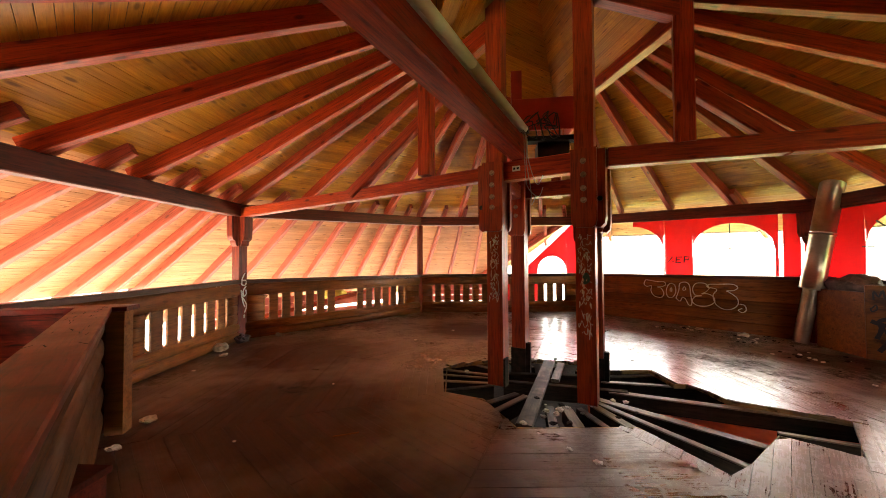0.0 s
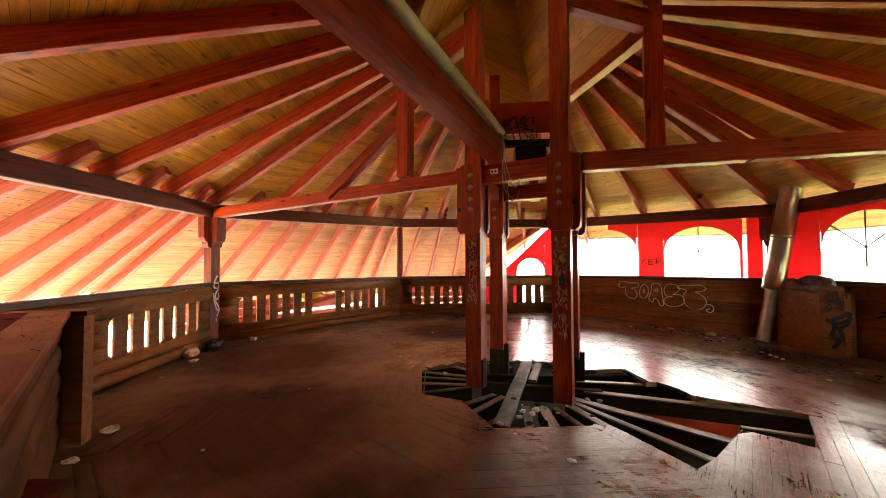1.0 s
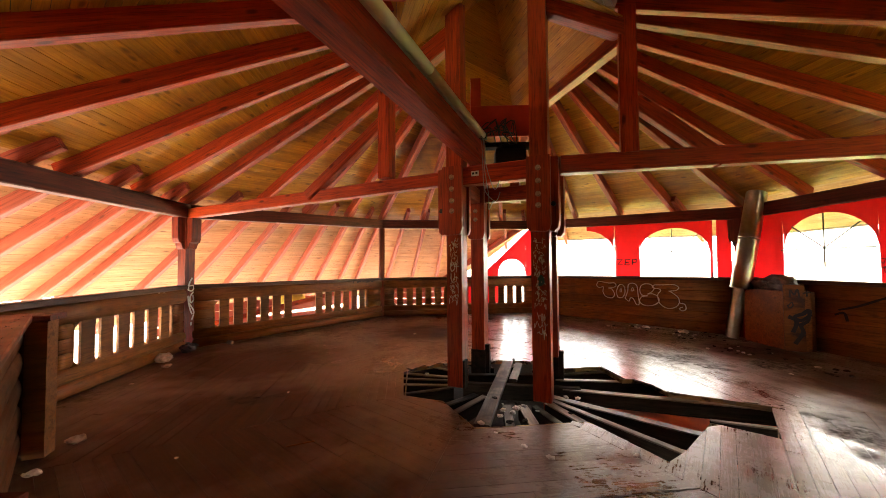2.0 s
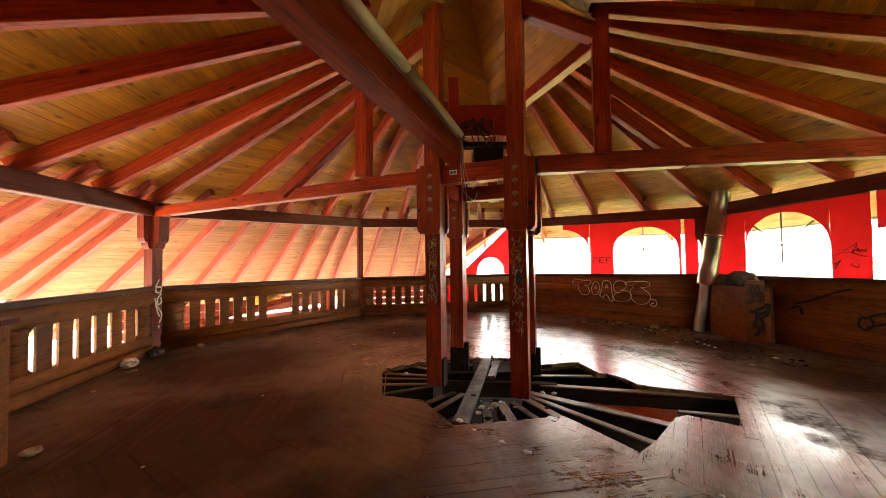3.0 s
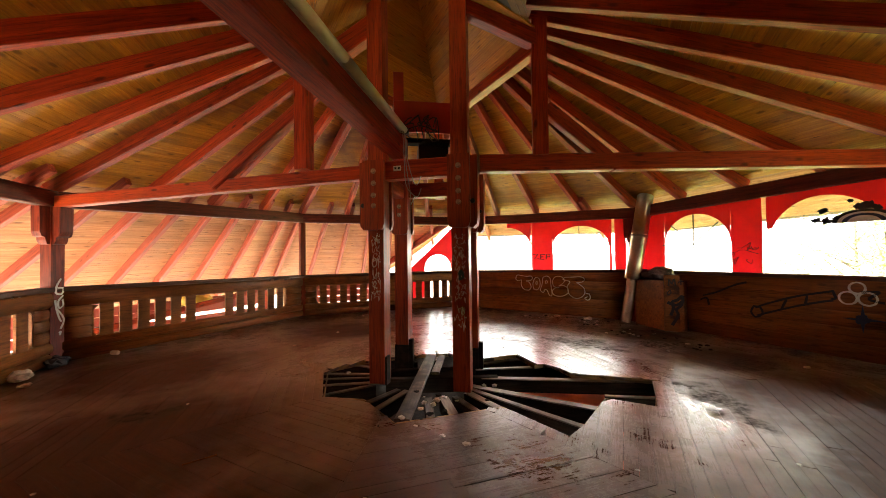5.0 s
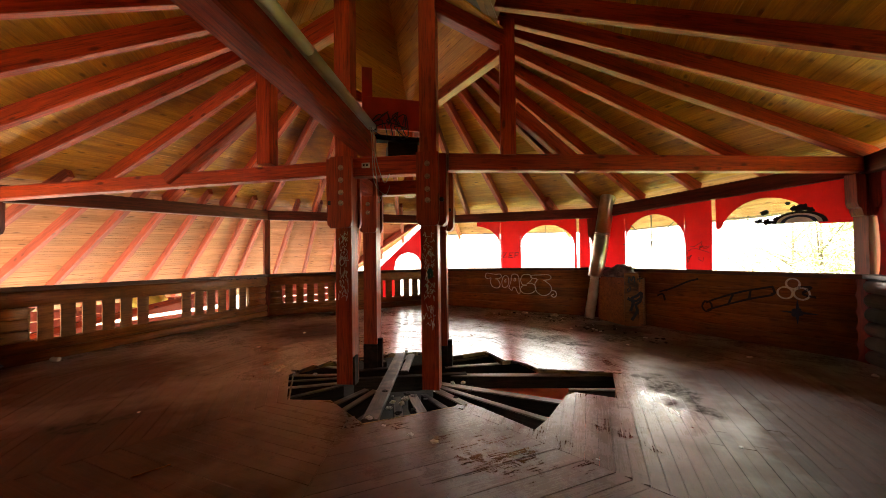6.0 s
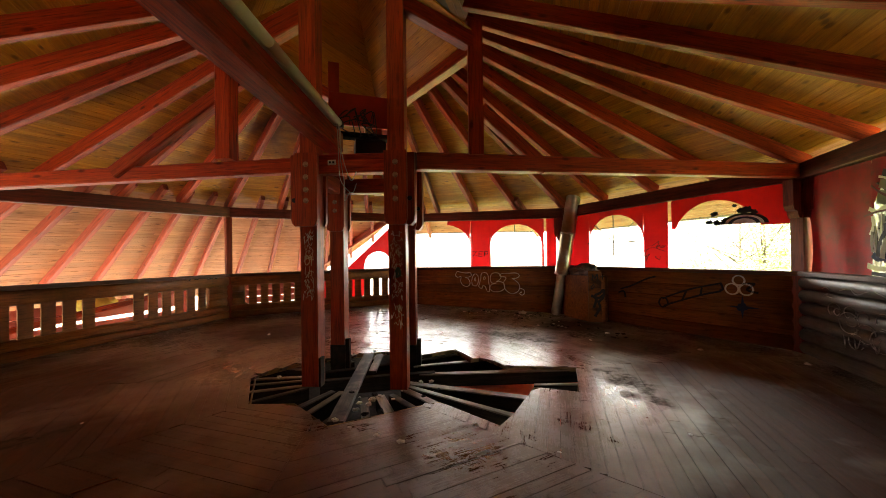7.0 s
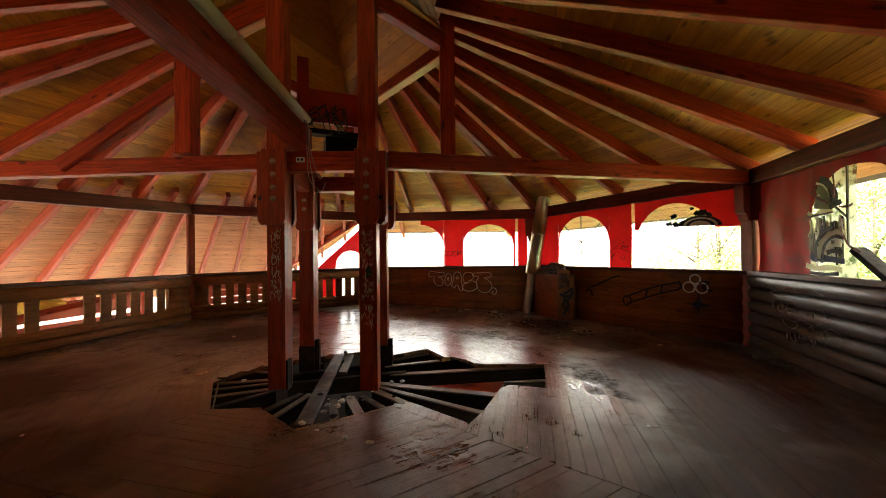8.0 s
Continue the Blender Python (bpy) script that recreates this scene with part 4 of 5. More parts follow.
def sheet_mesh(cols, zs_of, wave, seed):
    """A rippled sheet: columns along x, each with its own low and high end."""
    bm = bmesh.new()
    rows = 10
    grid = []
    for s in cols:
        z0, z1 = zs_of(s)
        grid.append([bm.verts.new((s, wave * (noise.noise((s * 2.3, (z0 + (z1 - z0) * r / rows) * 1.3, seed)) + 0.4 * noise.noise((s * 7, z0 + (z1 - z0) * r / rows * 3, seed + 5))), z0 + (z1 - z0) * r / rows)) for r in range(rows + 1)])
    for a, b in zip(grid, grid[1:]):
        for r in range(rows):
            bm.faces.new((a[r], b[r], b[r + 1], a[r + 1]))
    return bm


def steps(a, b, n_):
    return [a + (b - a) * i / n_ for i in range(n_ + 1)]


def tarp(k, j, s0, s1, win, label, low=None, pane=None, wave=0.03, half=0, pane_to=None, name="tarpaulin_wall", cloth=None):
    """A hanging red sheet from s0 to s1 along the side, with an arched window; low: where its lower edge hangs free."""
    cloth = cloth or FABRIC
    at = side_pose(k, j, 0.03)
    t = thing(name, label, "tarpaulin", "tarpaulin walls")
    low = low or (lambda s: lerp(TOP, k, j, s) * 0.985)
    high = lambda s: lerp(EAVE, k, j, s) + 0.03
    seed = k * 3.7 + s0
    a, b = win[0], win[1]
    if s0 < a - 0.01:
        smooth(part("sheet", sheet_mesh(steps(s0, a, 12), lambda s: (low(s), high(s)), wave, seed), cloth, t, at=at))
    smooth(part("sheet", sheet_mesh(steps(max(a, s0), min(b, s1), 32), lambda s: (max(arch_of(win, s), low(s)), high(s)), wave, seed), cloth, t, at=at))
    if s1 > b + 0.01:
        smooth(part("sheet", sheet_mesh(steps(b, s1, 12), lambda s: (low(s), high(s)), wave, seed), cloth, t, at=at))
    if pane:
        p1 = pane_to or b
        ob = smooth(part("window_pane", sheet_mesh(steps(max(a, s0), min(p1, s1), 28), lambda s: (min(low(s), arch_of(win, s)), max(arch_of(win, s), low(s))), wave * 0.6, seed), pane, t, "clear plastic window", at=at))
        ob.visible_shadow = False
        c, r = (a + b) / 2, (b - a) / 2
        mid = win[2] + 0.02
        lines = [((c, mid), (c, win[3] - 0.01)), ((c, mid), (c + 0.72 * r, arch_of(win, c + 0.72 * r) - 0.01)), ((c, mid), (c - 0.72 * r, arch_of(win, c - 0.72 * r) - 0.01)),
                 ((a, mid - 0.02), (b, mid)), ((c, mid), (c, mid - 0.3))]
        for (x0, z0), (x1, z1) in lines:
            if min(z0, z1) >= low(c) - 0.02 and max(x0, x1) <= p1 + 0.01 and min(x0, x1) >= s0 - 0.01:
                part("seam", tubes([[(x0, -0.05, z0), ((x0 + x1) / 2, -0.05, (z0 + z1) / 2), (x1, -0.05, z1)]], 0.011, 4), SEAM, t, "dark window seam", at=at)
    return t


S = SIDE
S1, S2 = run(1, 0), run(0, -1)
tarp(1, 0, 0.31 * S1, 0.464 * S1, (0.14 * S1, 0.459 * S1, 1.61, 2.22), "red tarpaulin half torn from its arched window")
tarp(1, 0, 0.466 * S1, 0.894 * S1, (0.589 * S1, 0.883 * S1, 1.63, 2.16), "red tarpaulin with an arched clear window", pane=CLEAR)
tarp(1, 0, 0.908 * S1, 0.985 * S1, (0.96 * S1, 0.97 * S1, 2.15, 2.2), "narrow strip of red tarpaulin beside the column")
tarp(0, -1, 0.02 * S2, 0.560 * S2, (0.159 * S2, 0.451 * S2, 1.63, 2.21), "red tarpaulin with an arched clear window", pane=CLEAR)
tarp(0, -1, 0.574 * S2, 0.985 * S2, (0.581 * S2, 0.898 * S2, 1.60, 2.29), "torn red tarpaulin flap with a paint-splashed window", low=lambda s: 1.86 - 0.02 * s / S2, pane=CLEAR)
# past 0.66 S the sheet is unseen, drawn down to keep light out
tarp(-1, -2, 0.022 * S, 0.99 * S, (1.12, 2.32, 1.78, 2.36), "dirty red tarpaulin with a smeared torn window, shade in its colour", low=lambda s: 1.14 if s < 0.57 * S or s > 0.66 * S else 1.95 + 0.2 * math.sin(s * 3), pane=SMEAR, pane_to=1.76, wave=0.06, cloth=DIRTY_SHADED)

# unseen walls behind the camera, added to keep light out of the room
for k, j in ((-2, -3), (-3, 4)):
    tagged(block("upper_wall", (0.1, S - 0.1), (-0.03, 0.03), (1.14, 2.42), RAILW, at=side_pose(k, j)), "plain dark boarded wall, unseen, added to keep light out", "wall", "closing walls", "structure")

# black paint splashes on the torn flap
at = side_pose(0, -1, 0.012)
splash = thing("paint_splash", "black paint splashes on clear plastic", "paint splash")
rng = random.Random(21)
for x, z, r in ((0.752, 2.06, 0.055), (0.735, 1.93, 0.05), (0.76, 1.91, 0.06), (0.79, 1.93, 0.07), (0.82, 2.17, 0.03), (0.84, 2.08, 0.06), (0.86, 2.1, 0.07), (0.88, 2.05, 0.05), (0.70, 1.97, 0.012), (0.70, 2.02, 0.012)):
    pts = [(x * S2 - 0.05 + r * (1 + 0.35 * rng.uniform(-1, 1)) * math.cos(q * 0.45), z + r * (0.75 + 0.3 * rng.uniform(-1, 1)) * math.sin(q * 0.45)) for q in range(14)]
    outline("splash", pts, 0.004, INK, splash, at=at)
for r, m_ in ((0.20, INK), (0.165, CHALK), (0.135, BLUEINK), (0.10, CHALK)):
    pts = [(0.836 * S2 + r * 1.5 * math.cos(q * math.pi / 14), 1.872 + r * 0.85 * math.sin(q * math.pi / 14)) for q in range(15)]
    outline("stripe", pts, 0.003, m_, splash, at=at @ pose(0, -0.004 * (0.25 - r) * 10, 0))

# paint on the smeared window: a dark head, rain of strokes, a ringed eye over a blue band
at = side_pose(-1, -2, 0.03) @ pose(0, -0.075, 0)
strokes = thing("paint_splash", "black, white and blue paint strokes on smeared plastic", "paint splash")
OLIVE = sheet("olive_paint", (0.20, 0.20, 0.11), 0.6, 0.0, 0.4, (0.06, 0.06, 0.04))
CREAM = sheet("cream_paint", (0.72, 0.70, 0.54), 0.7, 0.0, 0.4)
for ln, r, m_ in (([(1.32, 2.02), (1.42, 2.0), (1.55, 1.98)], 0.075, OLIVE), ([(1.36, 2.16), (1.46, 2.12), (1.56, 2.02)], 0.05, OLIVE),
                  ([(1.40, 2.26), (1.50, 2.22), (1.58, 2.12), (1.61, 1.98)], 0.042, INK), ([(1.36, 2.23), (1.46, 2.19), (1.53, 2.10), (1.56, 2.02)], 0.012, CREAM),
                  ([(1.55, 1.93), (1.63, 1.96), (1.70, 1.98)], 0.030, INK), ([(1.24, 1.90), (1.34, 1.86), (1.45, 1.90), (1.6, 1.88)], 0.022, CREAM),
                  ([(1.28, 1.40), (1.34, 1.36), (1.42, 1.37), (1.56, 1.36), (1.74, 1.34)], 0.034, BLUEINK),
                  ([(1.40, 1.36), (1.44, 1.52), (1.53, 1.62), (1.66, 1.66), (1.74, 1.64)], 0.030, CREAM), ([(1.46, 1.36), (1.50, 1.50), (1.58, 1.58), (1.68, 1.60), (1.74, 1.58)], 0.020, INK),
                  ([(1.36, 1.38), (1.39, 1.54), (1.48, 1.66), (1.62, 1.72)], 0.020, INK), ([(1.54, 1.40), (1.57, 1.50), (1.64, 1.54), (1.73, 1.53)], 0.045, CREAM),
                  ([(1.54, 1.43), (1.62, 1.45), (1.74, 1.44)], 0.026, INK), ([(1.24, 1.28), (1.40, 1.25), (1.60, 1.27), (1.74, 1.24)], 0.028, CREAM), ([(1.30, 1.20), (1.5, 1.19), (1.7, 1.21)], 0.02, INK),
                  ([(1.615, 1.55), (1.63, 1.55), (1.645, 1.55)], 0.020, INK)):
    lay = len(strokes.children)
    stroke_part([ln], r, m_, strokes, at @ pose(0, -0.0035 * lay, 0), "stroke")
rng = random.Random(8)
for i in range(54):
    x, z = rng.uniform(1.24, 1.71), rng.uniform(1.60, 1.86)
    drop = rng.uniform(0.15, 0.42)
    stroke_part([[(x, z), (x + rng.uniform(-0.02, 0.02), z - drop * 0.5), (x + rng.uniform(-0.03, 0.03), max(z - drop, 1.2))]], rng.uniform(0.008, 0.022), rng.choice((INK, OLIVE, OLIVE, INK, CREAM, CHALK)), strokes,
                at @ pose(0, 0.012 - 0.0003 * i, 0), "drip")
for ln in ([(1.34, 2.14), (1.45, 2.05), (1.60, 1.97)], [(1.24, 1.82), (1.4, 1.85), (1.66, 1.87)], [(1.66, 2.31), (1.68, 2.15), (1.67, 2.02)], [(1.74, 1.92), (1.84, 1.91), (1.90, 1.93)], [(1.74, 1.71), (1.84, 1.52), (1.98, 1.44)]):
    stroke_part([ln], 0.011, MAROON, strokes, at @ pose(0, -0.06, 0), "seam")

# dark board left leaning on the sill
lean = thing("leaning_board", "dark flat board tilted on the parapet sill", "board", at=side_pose(-1, -2) @ pose(0.445 * S, -0.02, 1.315, 0, 38, 0))
block("board", (-0.24, 0.34), (-0.03, 0.10), (-0.03, 0.03), CHAR, lean)

# red sheet hung outside beyond the far parapet, under a slanting timber
at = side_pose(2, 1, 0.22)
out_t = thing("outer_tarpaulin", "red tarpaulin hung outside under a slanting timber", "tarpaulin", "tarpaulin walls")
win = (3.28, 4.10, 1.10, 1.52)
slant = lambda s: min(1.02 + (s - 2.75) * 0.93, 2.42)
smooth(part("sheet", sheet_mesh(steps(2.2, 3.28, 12), lambda s: (0.15, max(slant(s), 0.95)), 0.03, 2.2), FABRIC, out_t, at=at))
smooth(part("sheet", sheet_mesh(steps(3.28, 4.10, 24), lambda s: (arch_of(win, s), slant(s)), 0.03, 2.2), FABRIC, out_t, at=at))
smooth(part("sheet", sheet_mesh(steps(4.10, 4.4, 4), lambda s: (0.15, slant(s)), 0.03, 2.2), FABRIC, out_t, at=at))
bar("slanting_timber", tail_point(2, 1, 0.96, 1.0, 0.06), tail_point(2, 1, soffit_end(2, 1, 1.9), 1.9, 0.06), 0.09, 0.2, FADEDRED, out_t, "red slanting timber")

# timber and tarpaulin seen outside through the gap in the slats
u_, o_ = side_axes(3, 2)
p0 = corner(3) + o_ * 0.9
out_b = thing("outer_rail", "red slanting rail outside the parapet", "rail")
bar("rail", p0 + u_ * 0.3 + Z * 0.18, p0 + u_ * 4.2 + Z * 0.72, 0.07, 0.11, RED, out_b)
for q in (0.4, 4.1):
    bar("upright", p0 + u_ * q - Z * 3.0, p0 + u_ * q + Z * 0.75, 0.09, 0.09, RED, out_b)
for (k_, j_), s0_, s1_, low_, rows_, out_ in (((3, 2), -0.2, 4.6, -0.32, 5, 1.35), ((2, 1), 0.1, 2.5, 0.20, 3, 0.9)):
    fence = thing("outer_boarding", "weathered red boards on posts outside the parapet", "fence", "outer boarding")
    at = side_pose(k_, j_, out_)
    for i in range(rows_):
        block("board", (s0_, s1_), (-0.012, 0.012), (low_ + i * 0.185, low_ + i * 0.185 + 0.165), OUTRED, fence, at=at @ pose(0, 0, 0, 0, (i % 3 - 1) * 0.5, 0))
    for q in (s0_ + 0.2, (s0_ + s1_) / 2, s1_ - 0.2):
        block("post", (q - 0.04, q + 0.04), (0.016, 0.09), (-3.0, low_ + rows_ * 0.185), OUTRED, fence, at=at)
bundle = thing("yellow_bundle", "yellow folded sheet lying outside on a rail", "sheet", at=pose(*(p0 + u_ * 2.6 + o_ * 0.5 + Z * 0.55)))
bm = lathe([(0.05, -0.12), (0.3, -0.1), (0.36, 0.0), (0.28, 0.1), (0.05, 0.13)], 14)
for v in bm.verts:
    v.co += 0.06 * noise.noise_vector(v.co * 5)
smooth(part("fold", bm, plain("yellow_sheet", (0.75, 0.62, 0.12), 0.6), bundle))
u4, o4 = side_axes(4, 3)
p0 = corner(4) + o4 * 0.8
rail4 = thing("outer_rail", "red slanting rail outside the parapet", "rail")
bar("rail", p0 + u4 * 0.2 + Z * 0.55, p0 + u4 * 4.4 + Z * 0.75, 0.07, 0.12, REDPAINT, rail4)
for q in (0.3, 4.2):
    bar("upright", p0 + u4 * q - Z * 3.0, p0 + u4 * q + Z * 0.8, 0.09, 0.09, REDPAINT, rail4)

# ---------------------------------------------------------------- box in the corner, flue pipe
def extruded(pts, z0, z1):
    bm = bmesh.new()
    a = [bm.verts.new((x, y, z0)) for x, y in pts]
    b = [bm.verts.new((x, y, z1)) for x, y in pts]
    k = len(pts)
    bm.faces.new(a[::-1])
    bm.faces.new(b)
    for i in range(k):
        bm.faces.new((a[i], a[(i + 1) % k], b[(i + 1) % k], b[i]))
    bmesh.ops.bevel(bm, geom=bm.edges[:], offset=0.008, segments=1, affect="EDGES")
    return bm


chest = thing("corner_box", "brown boarded box in the corner with a pale scrawled side panel", "box")
part("body", extruded([(6.14, 5.16), (6.21, 5.90), (6.40, 5.95), (6.53, 5.0), (6.40, 4.96)], 0.0, 0.95), LOG, chest)
bar("side_panel", (6.12, 5.14, 0.53), (6.33, 4.996, 0.53), 0.03, 1.06, PANEL, chest, "pale orange panel with black scrawls")
pm = along((6.12, 5.14, 0.0), (6.38, 4.962, 0.0))


def face(m, y):
    return m @ pose(0, y, 0)


stroke_part([[(0.08, 0.86), (0.085, 0.98), (0.13, 0.90), (0.17, 0.99), (0.19, 0.86)]], 0.011, INK, chest, face(pm, -0.017), steps=2)
for ln in ([(0.23, 0.93), (0.33, 0.95)], [(0.28, 0.88), (0.28, 0.99)], [(0.05, 0.72), (0.10, 0.78), (0.11, 0.72), (0.06, 0.69), (0.05, 0.74)]):
    stroke_part([ln], 0.009, INK, chest, face(pm, -0.017))
for ln in ([(0.1, 0.3), (0.15, 0.45), (0.13, 0.55), (0.22, 0.6), (0.3, 0.66), (0.28, 0.5), (0.2, 0.42), (0.22, 0.3), (0.12, 0.12)], [(0.05, 0.55), (0.2, 0.5), (0.32, 0.6)]):
    stroke_part([ln], 0.026, INK, chest, face(pm, -0.017))
bundle = thing("cloth_bundle", "dark crumpled cloth bundle lying on the corner box", "cloth", at=pose(6.31, 5.42, 0.95))
bm = bmesh.new()
bmesh.ops.create_icosphere(bm, subdivisions=4, radius=0.3)
for v in bm.verts:
    v.co = Vector((v.co.x * 0.45, v.co.y * 1.35, v.co.z * 0.42 + 0.09)) + 0.09 * noise.noise_vector(v.co * 4) + 0.03 * noise.noise_vector(v.co * 13)
    v.co.z = max(v.co.z, 0.0)
smooth(part("cloth", bm, plain("dark_cloth", (0.06, 0.05, 0.05), 0.7, 0, (0.16, 0.13, 0.12), 7, 0.5), bundle))

flue = thing("flue_pipe", "dull steel flue pipe leaning on the rafters", "pipe", at=along((6.10, 6.06, 0.02), (6.47, 5.76, 2.98)) @ pose(0, 0, 0, 0, 90, 0))
L_ = (Vector((6.47, 5.76, 2.98)) - Vector((6.10, 6.06, 0.02))).length
lo = lathe([(0.10, 0.0), (0.106, 0.004), (0.106, 0.92), (0.106, 1.02)], 28)
L_ -= 0.03
smooth_sides(part("lower_pipe", lo, STEEL, flue))
for a, b in ((0.92, 1.86), (1.87, L_)):
    up = lathe([(0.150, a), (0.163, a + 0.006), (0.163, a + 0.03), (0.156, a + 0.035), (0.156, b - 0.035), (0.163, b - 0.03), (0.163, b)], 30)
    for v in up.verts:
        v.co.x += 0.006 * noise.noise(v.co * 3)
    ob = part("upper_pipe", up, STEEL, flue)
    smooth(ob)
part("top_collar", lathe([(0.14, L_), (0.175, L_ + 0.005), (0.18, L_ + 0.05), (0.14, L_ + 0.055)], 24), BLACK, flue, "black collar")
part("inner_pipe", lathe([(0.095, L_ + 0.056), (0.1, L_ + 0.06), (0.1, L_ + 0.11), (0.07, L_ + 0.115)], 20), WHITEPL, flue, "pale lining")
dent = part("dent", lathe([(0.03, 0), (0.045, 0.004), (0.02, 0.012)], 12), CHAR, flue, "dark dent", at=pose(-0.11, -0.115, 1.55, 90, 0, -45))

# ---------------------------------------------------------------- stair rail
rail = thing("stair_rail", "solid red-brown stair rail with a scratched cap", "rail")
R0, R1 = Vector((-2.98, 3.05, 0)), Vector((-0.62, 0.31, 0))
rd = (R1 - R0).normalized()
cap_shift = Vector((rd.y, -rd.x, 0)) * 0.02
bar("cap", R0 - rd * 0.06 + Z * 1.062 + cap_shift, R1 + Z * 1.062 + cap_shift, 0.24, 0.045, RAILW, rail, "scratched dark red cap")
gr = random.Random(31)
for i in range(30):
    p = R0 + (R1 - R0) * gr.uniform(0.02, 0.5) + cap_shift + Vector((rd.y, -rd.x, 0)) * gr.uniform(-0.09, 0.09) + Z * 1.0848
    turn = gr.uniform(-0.5, 0.5)
    way = rd * math.cos(turn) + Vector((rd.y, -rd.x, 0)) * math.sin(turn)
    bar("gouge", p, p + way * gr.uniform(0.02, 0.08), gr.uniform(0.002, 0.006), 0.0016, CHAR, rail, "dark gouge", c=0.0005)
for i in range(5):
    h = 0.2
    m = along(R0 + Z * (0.02 + i * h), R1 + Z * (0.02 + i * h))
    smooth_sides(link_mesh("log", prism([(-p, q) for p, q in log_profile(h, 0.035, 0.04)], (R1 - R0).length - 0.02), RAILLOG, rail, at=m))
    smooth_sides(link_mesh("log", prism([(p, q) for p, q in log_profile(h, 0.03, 0.0)], (R1 - R0).length - 0.02), RAILLOG, rail, at=m @ pose(0, -0.02, 0)))
bar("end_board", (-3.0, 3.035, 0.52), (-2.84, 3.075, 0.52), 0.07, 1.03, RAILLOG, rail)
block("newel", (-0.065, 0.065), (-0.065, 0.065), (0.0, 1.04), LOG, rail, at=pose(-2.80, 3.07, 0, 0, 0, 15))
block("newel_cap", (-0.1, 0.1), (-0.1, 0.1), (1.041, 1.082), RAILW, rail, at=pose(-2.83, 3.10, 0, 0, 0, 15))
bar("back_cap", Vector((-2.98, 3.06, 1.062)), Vector((-3.62, 2.84, 1.062)), 0.16, 0.045, RAILW, rail)
bar("back_panel", Vector((-2.98, 3.06, 0.52)), Vector((-3.62, 2.84, 0.52)), 0.05, 1.03, RAILW, rail)
low = thing("low_box", "low dark red wooden box beside the stair rail", "box", at=pose(-1.98, 1.62, 0, 0, 0, -3))
block("body", (-0.10, 0.27), (-0.4, 0.2), (0.0, 0.41), RAILW, low)
block("lid", (-0.11, 0.285), (-0.42, 0.215), (0.411, 0.445), RAILW, low)
stair = thing("stair_flight", "dark wooden stair flight going down", "stairs", kind="structure")
sd = Vector((0.652, -0.758, 0))
sn = Vector((-0.758, -0.652, 0))
for i in range(9):
    p = Vector((-3.0, 2.9, -0.18 * (i + 1))) + sd * (0.27 * i + 0.2) + sn * 0.45
    bar("tread", p - sn * 0.36, p + sn * 0.36, 0.27, 0.04, RAILW, stair)

# ---------------------------------------------------------------- scrawls
R = random.Random(5)
for z0, h, n_ in ((1.42, 0.33, 6), (0.98, 0.34, 6)):
    for ln in scribble(R, 1.0, h, n_, 0.16):
        stroke_part([[(x * 0.13 - 0.065, z) for x, z in ln]], 0.003, CHALK, post_l, pose(0, -0.099, z0), steps=3)
for ln in ([(-0.05, 0.1), (-0.02, 0.17), (0.01, 0.1), (-0.03, 0.06), (-0.04, 0.12), (0.02, 0.15)], [(0.03, 0.16), (0.03, 0.05)], [(0.02, 0.12), (0.06, 0.12)]):
    stroke_part([ln], 0.006, CHALK, post_l, pose(0, -0.1, 1.30))
for z0, h, n_ in ((0.98, 0.74, 13), (0.68, 0.24, 3)):
    for ln in scribble(R, 1.0, h, n_, 0.15):
        stroke_part([[(x * 0.15 - 0.075, z) for x, z in ln]], 0.003, CHALK, post_r, pose(0, -0.099, z0), steps=3)
stroke_part([[(0.0, 0.0), (0.03, 0.05), (0.05, -0.02), (0.01, -0.05), (0.03, 0.03)]], 0.012, plain("teal_marker", (0.03, 0.12, 0.12)), post_r, pose(-0.02, -0.099, 1.27))

# looping outline letters on the solid parapet
at = side_pose(1, 0) @ pose(1.66, -0.072, 0.40)
tag = thing("wall_scrawl", "large looping chalk outline letters on the parapet", "graffiti", "scrawls")
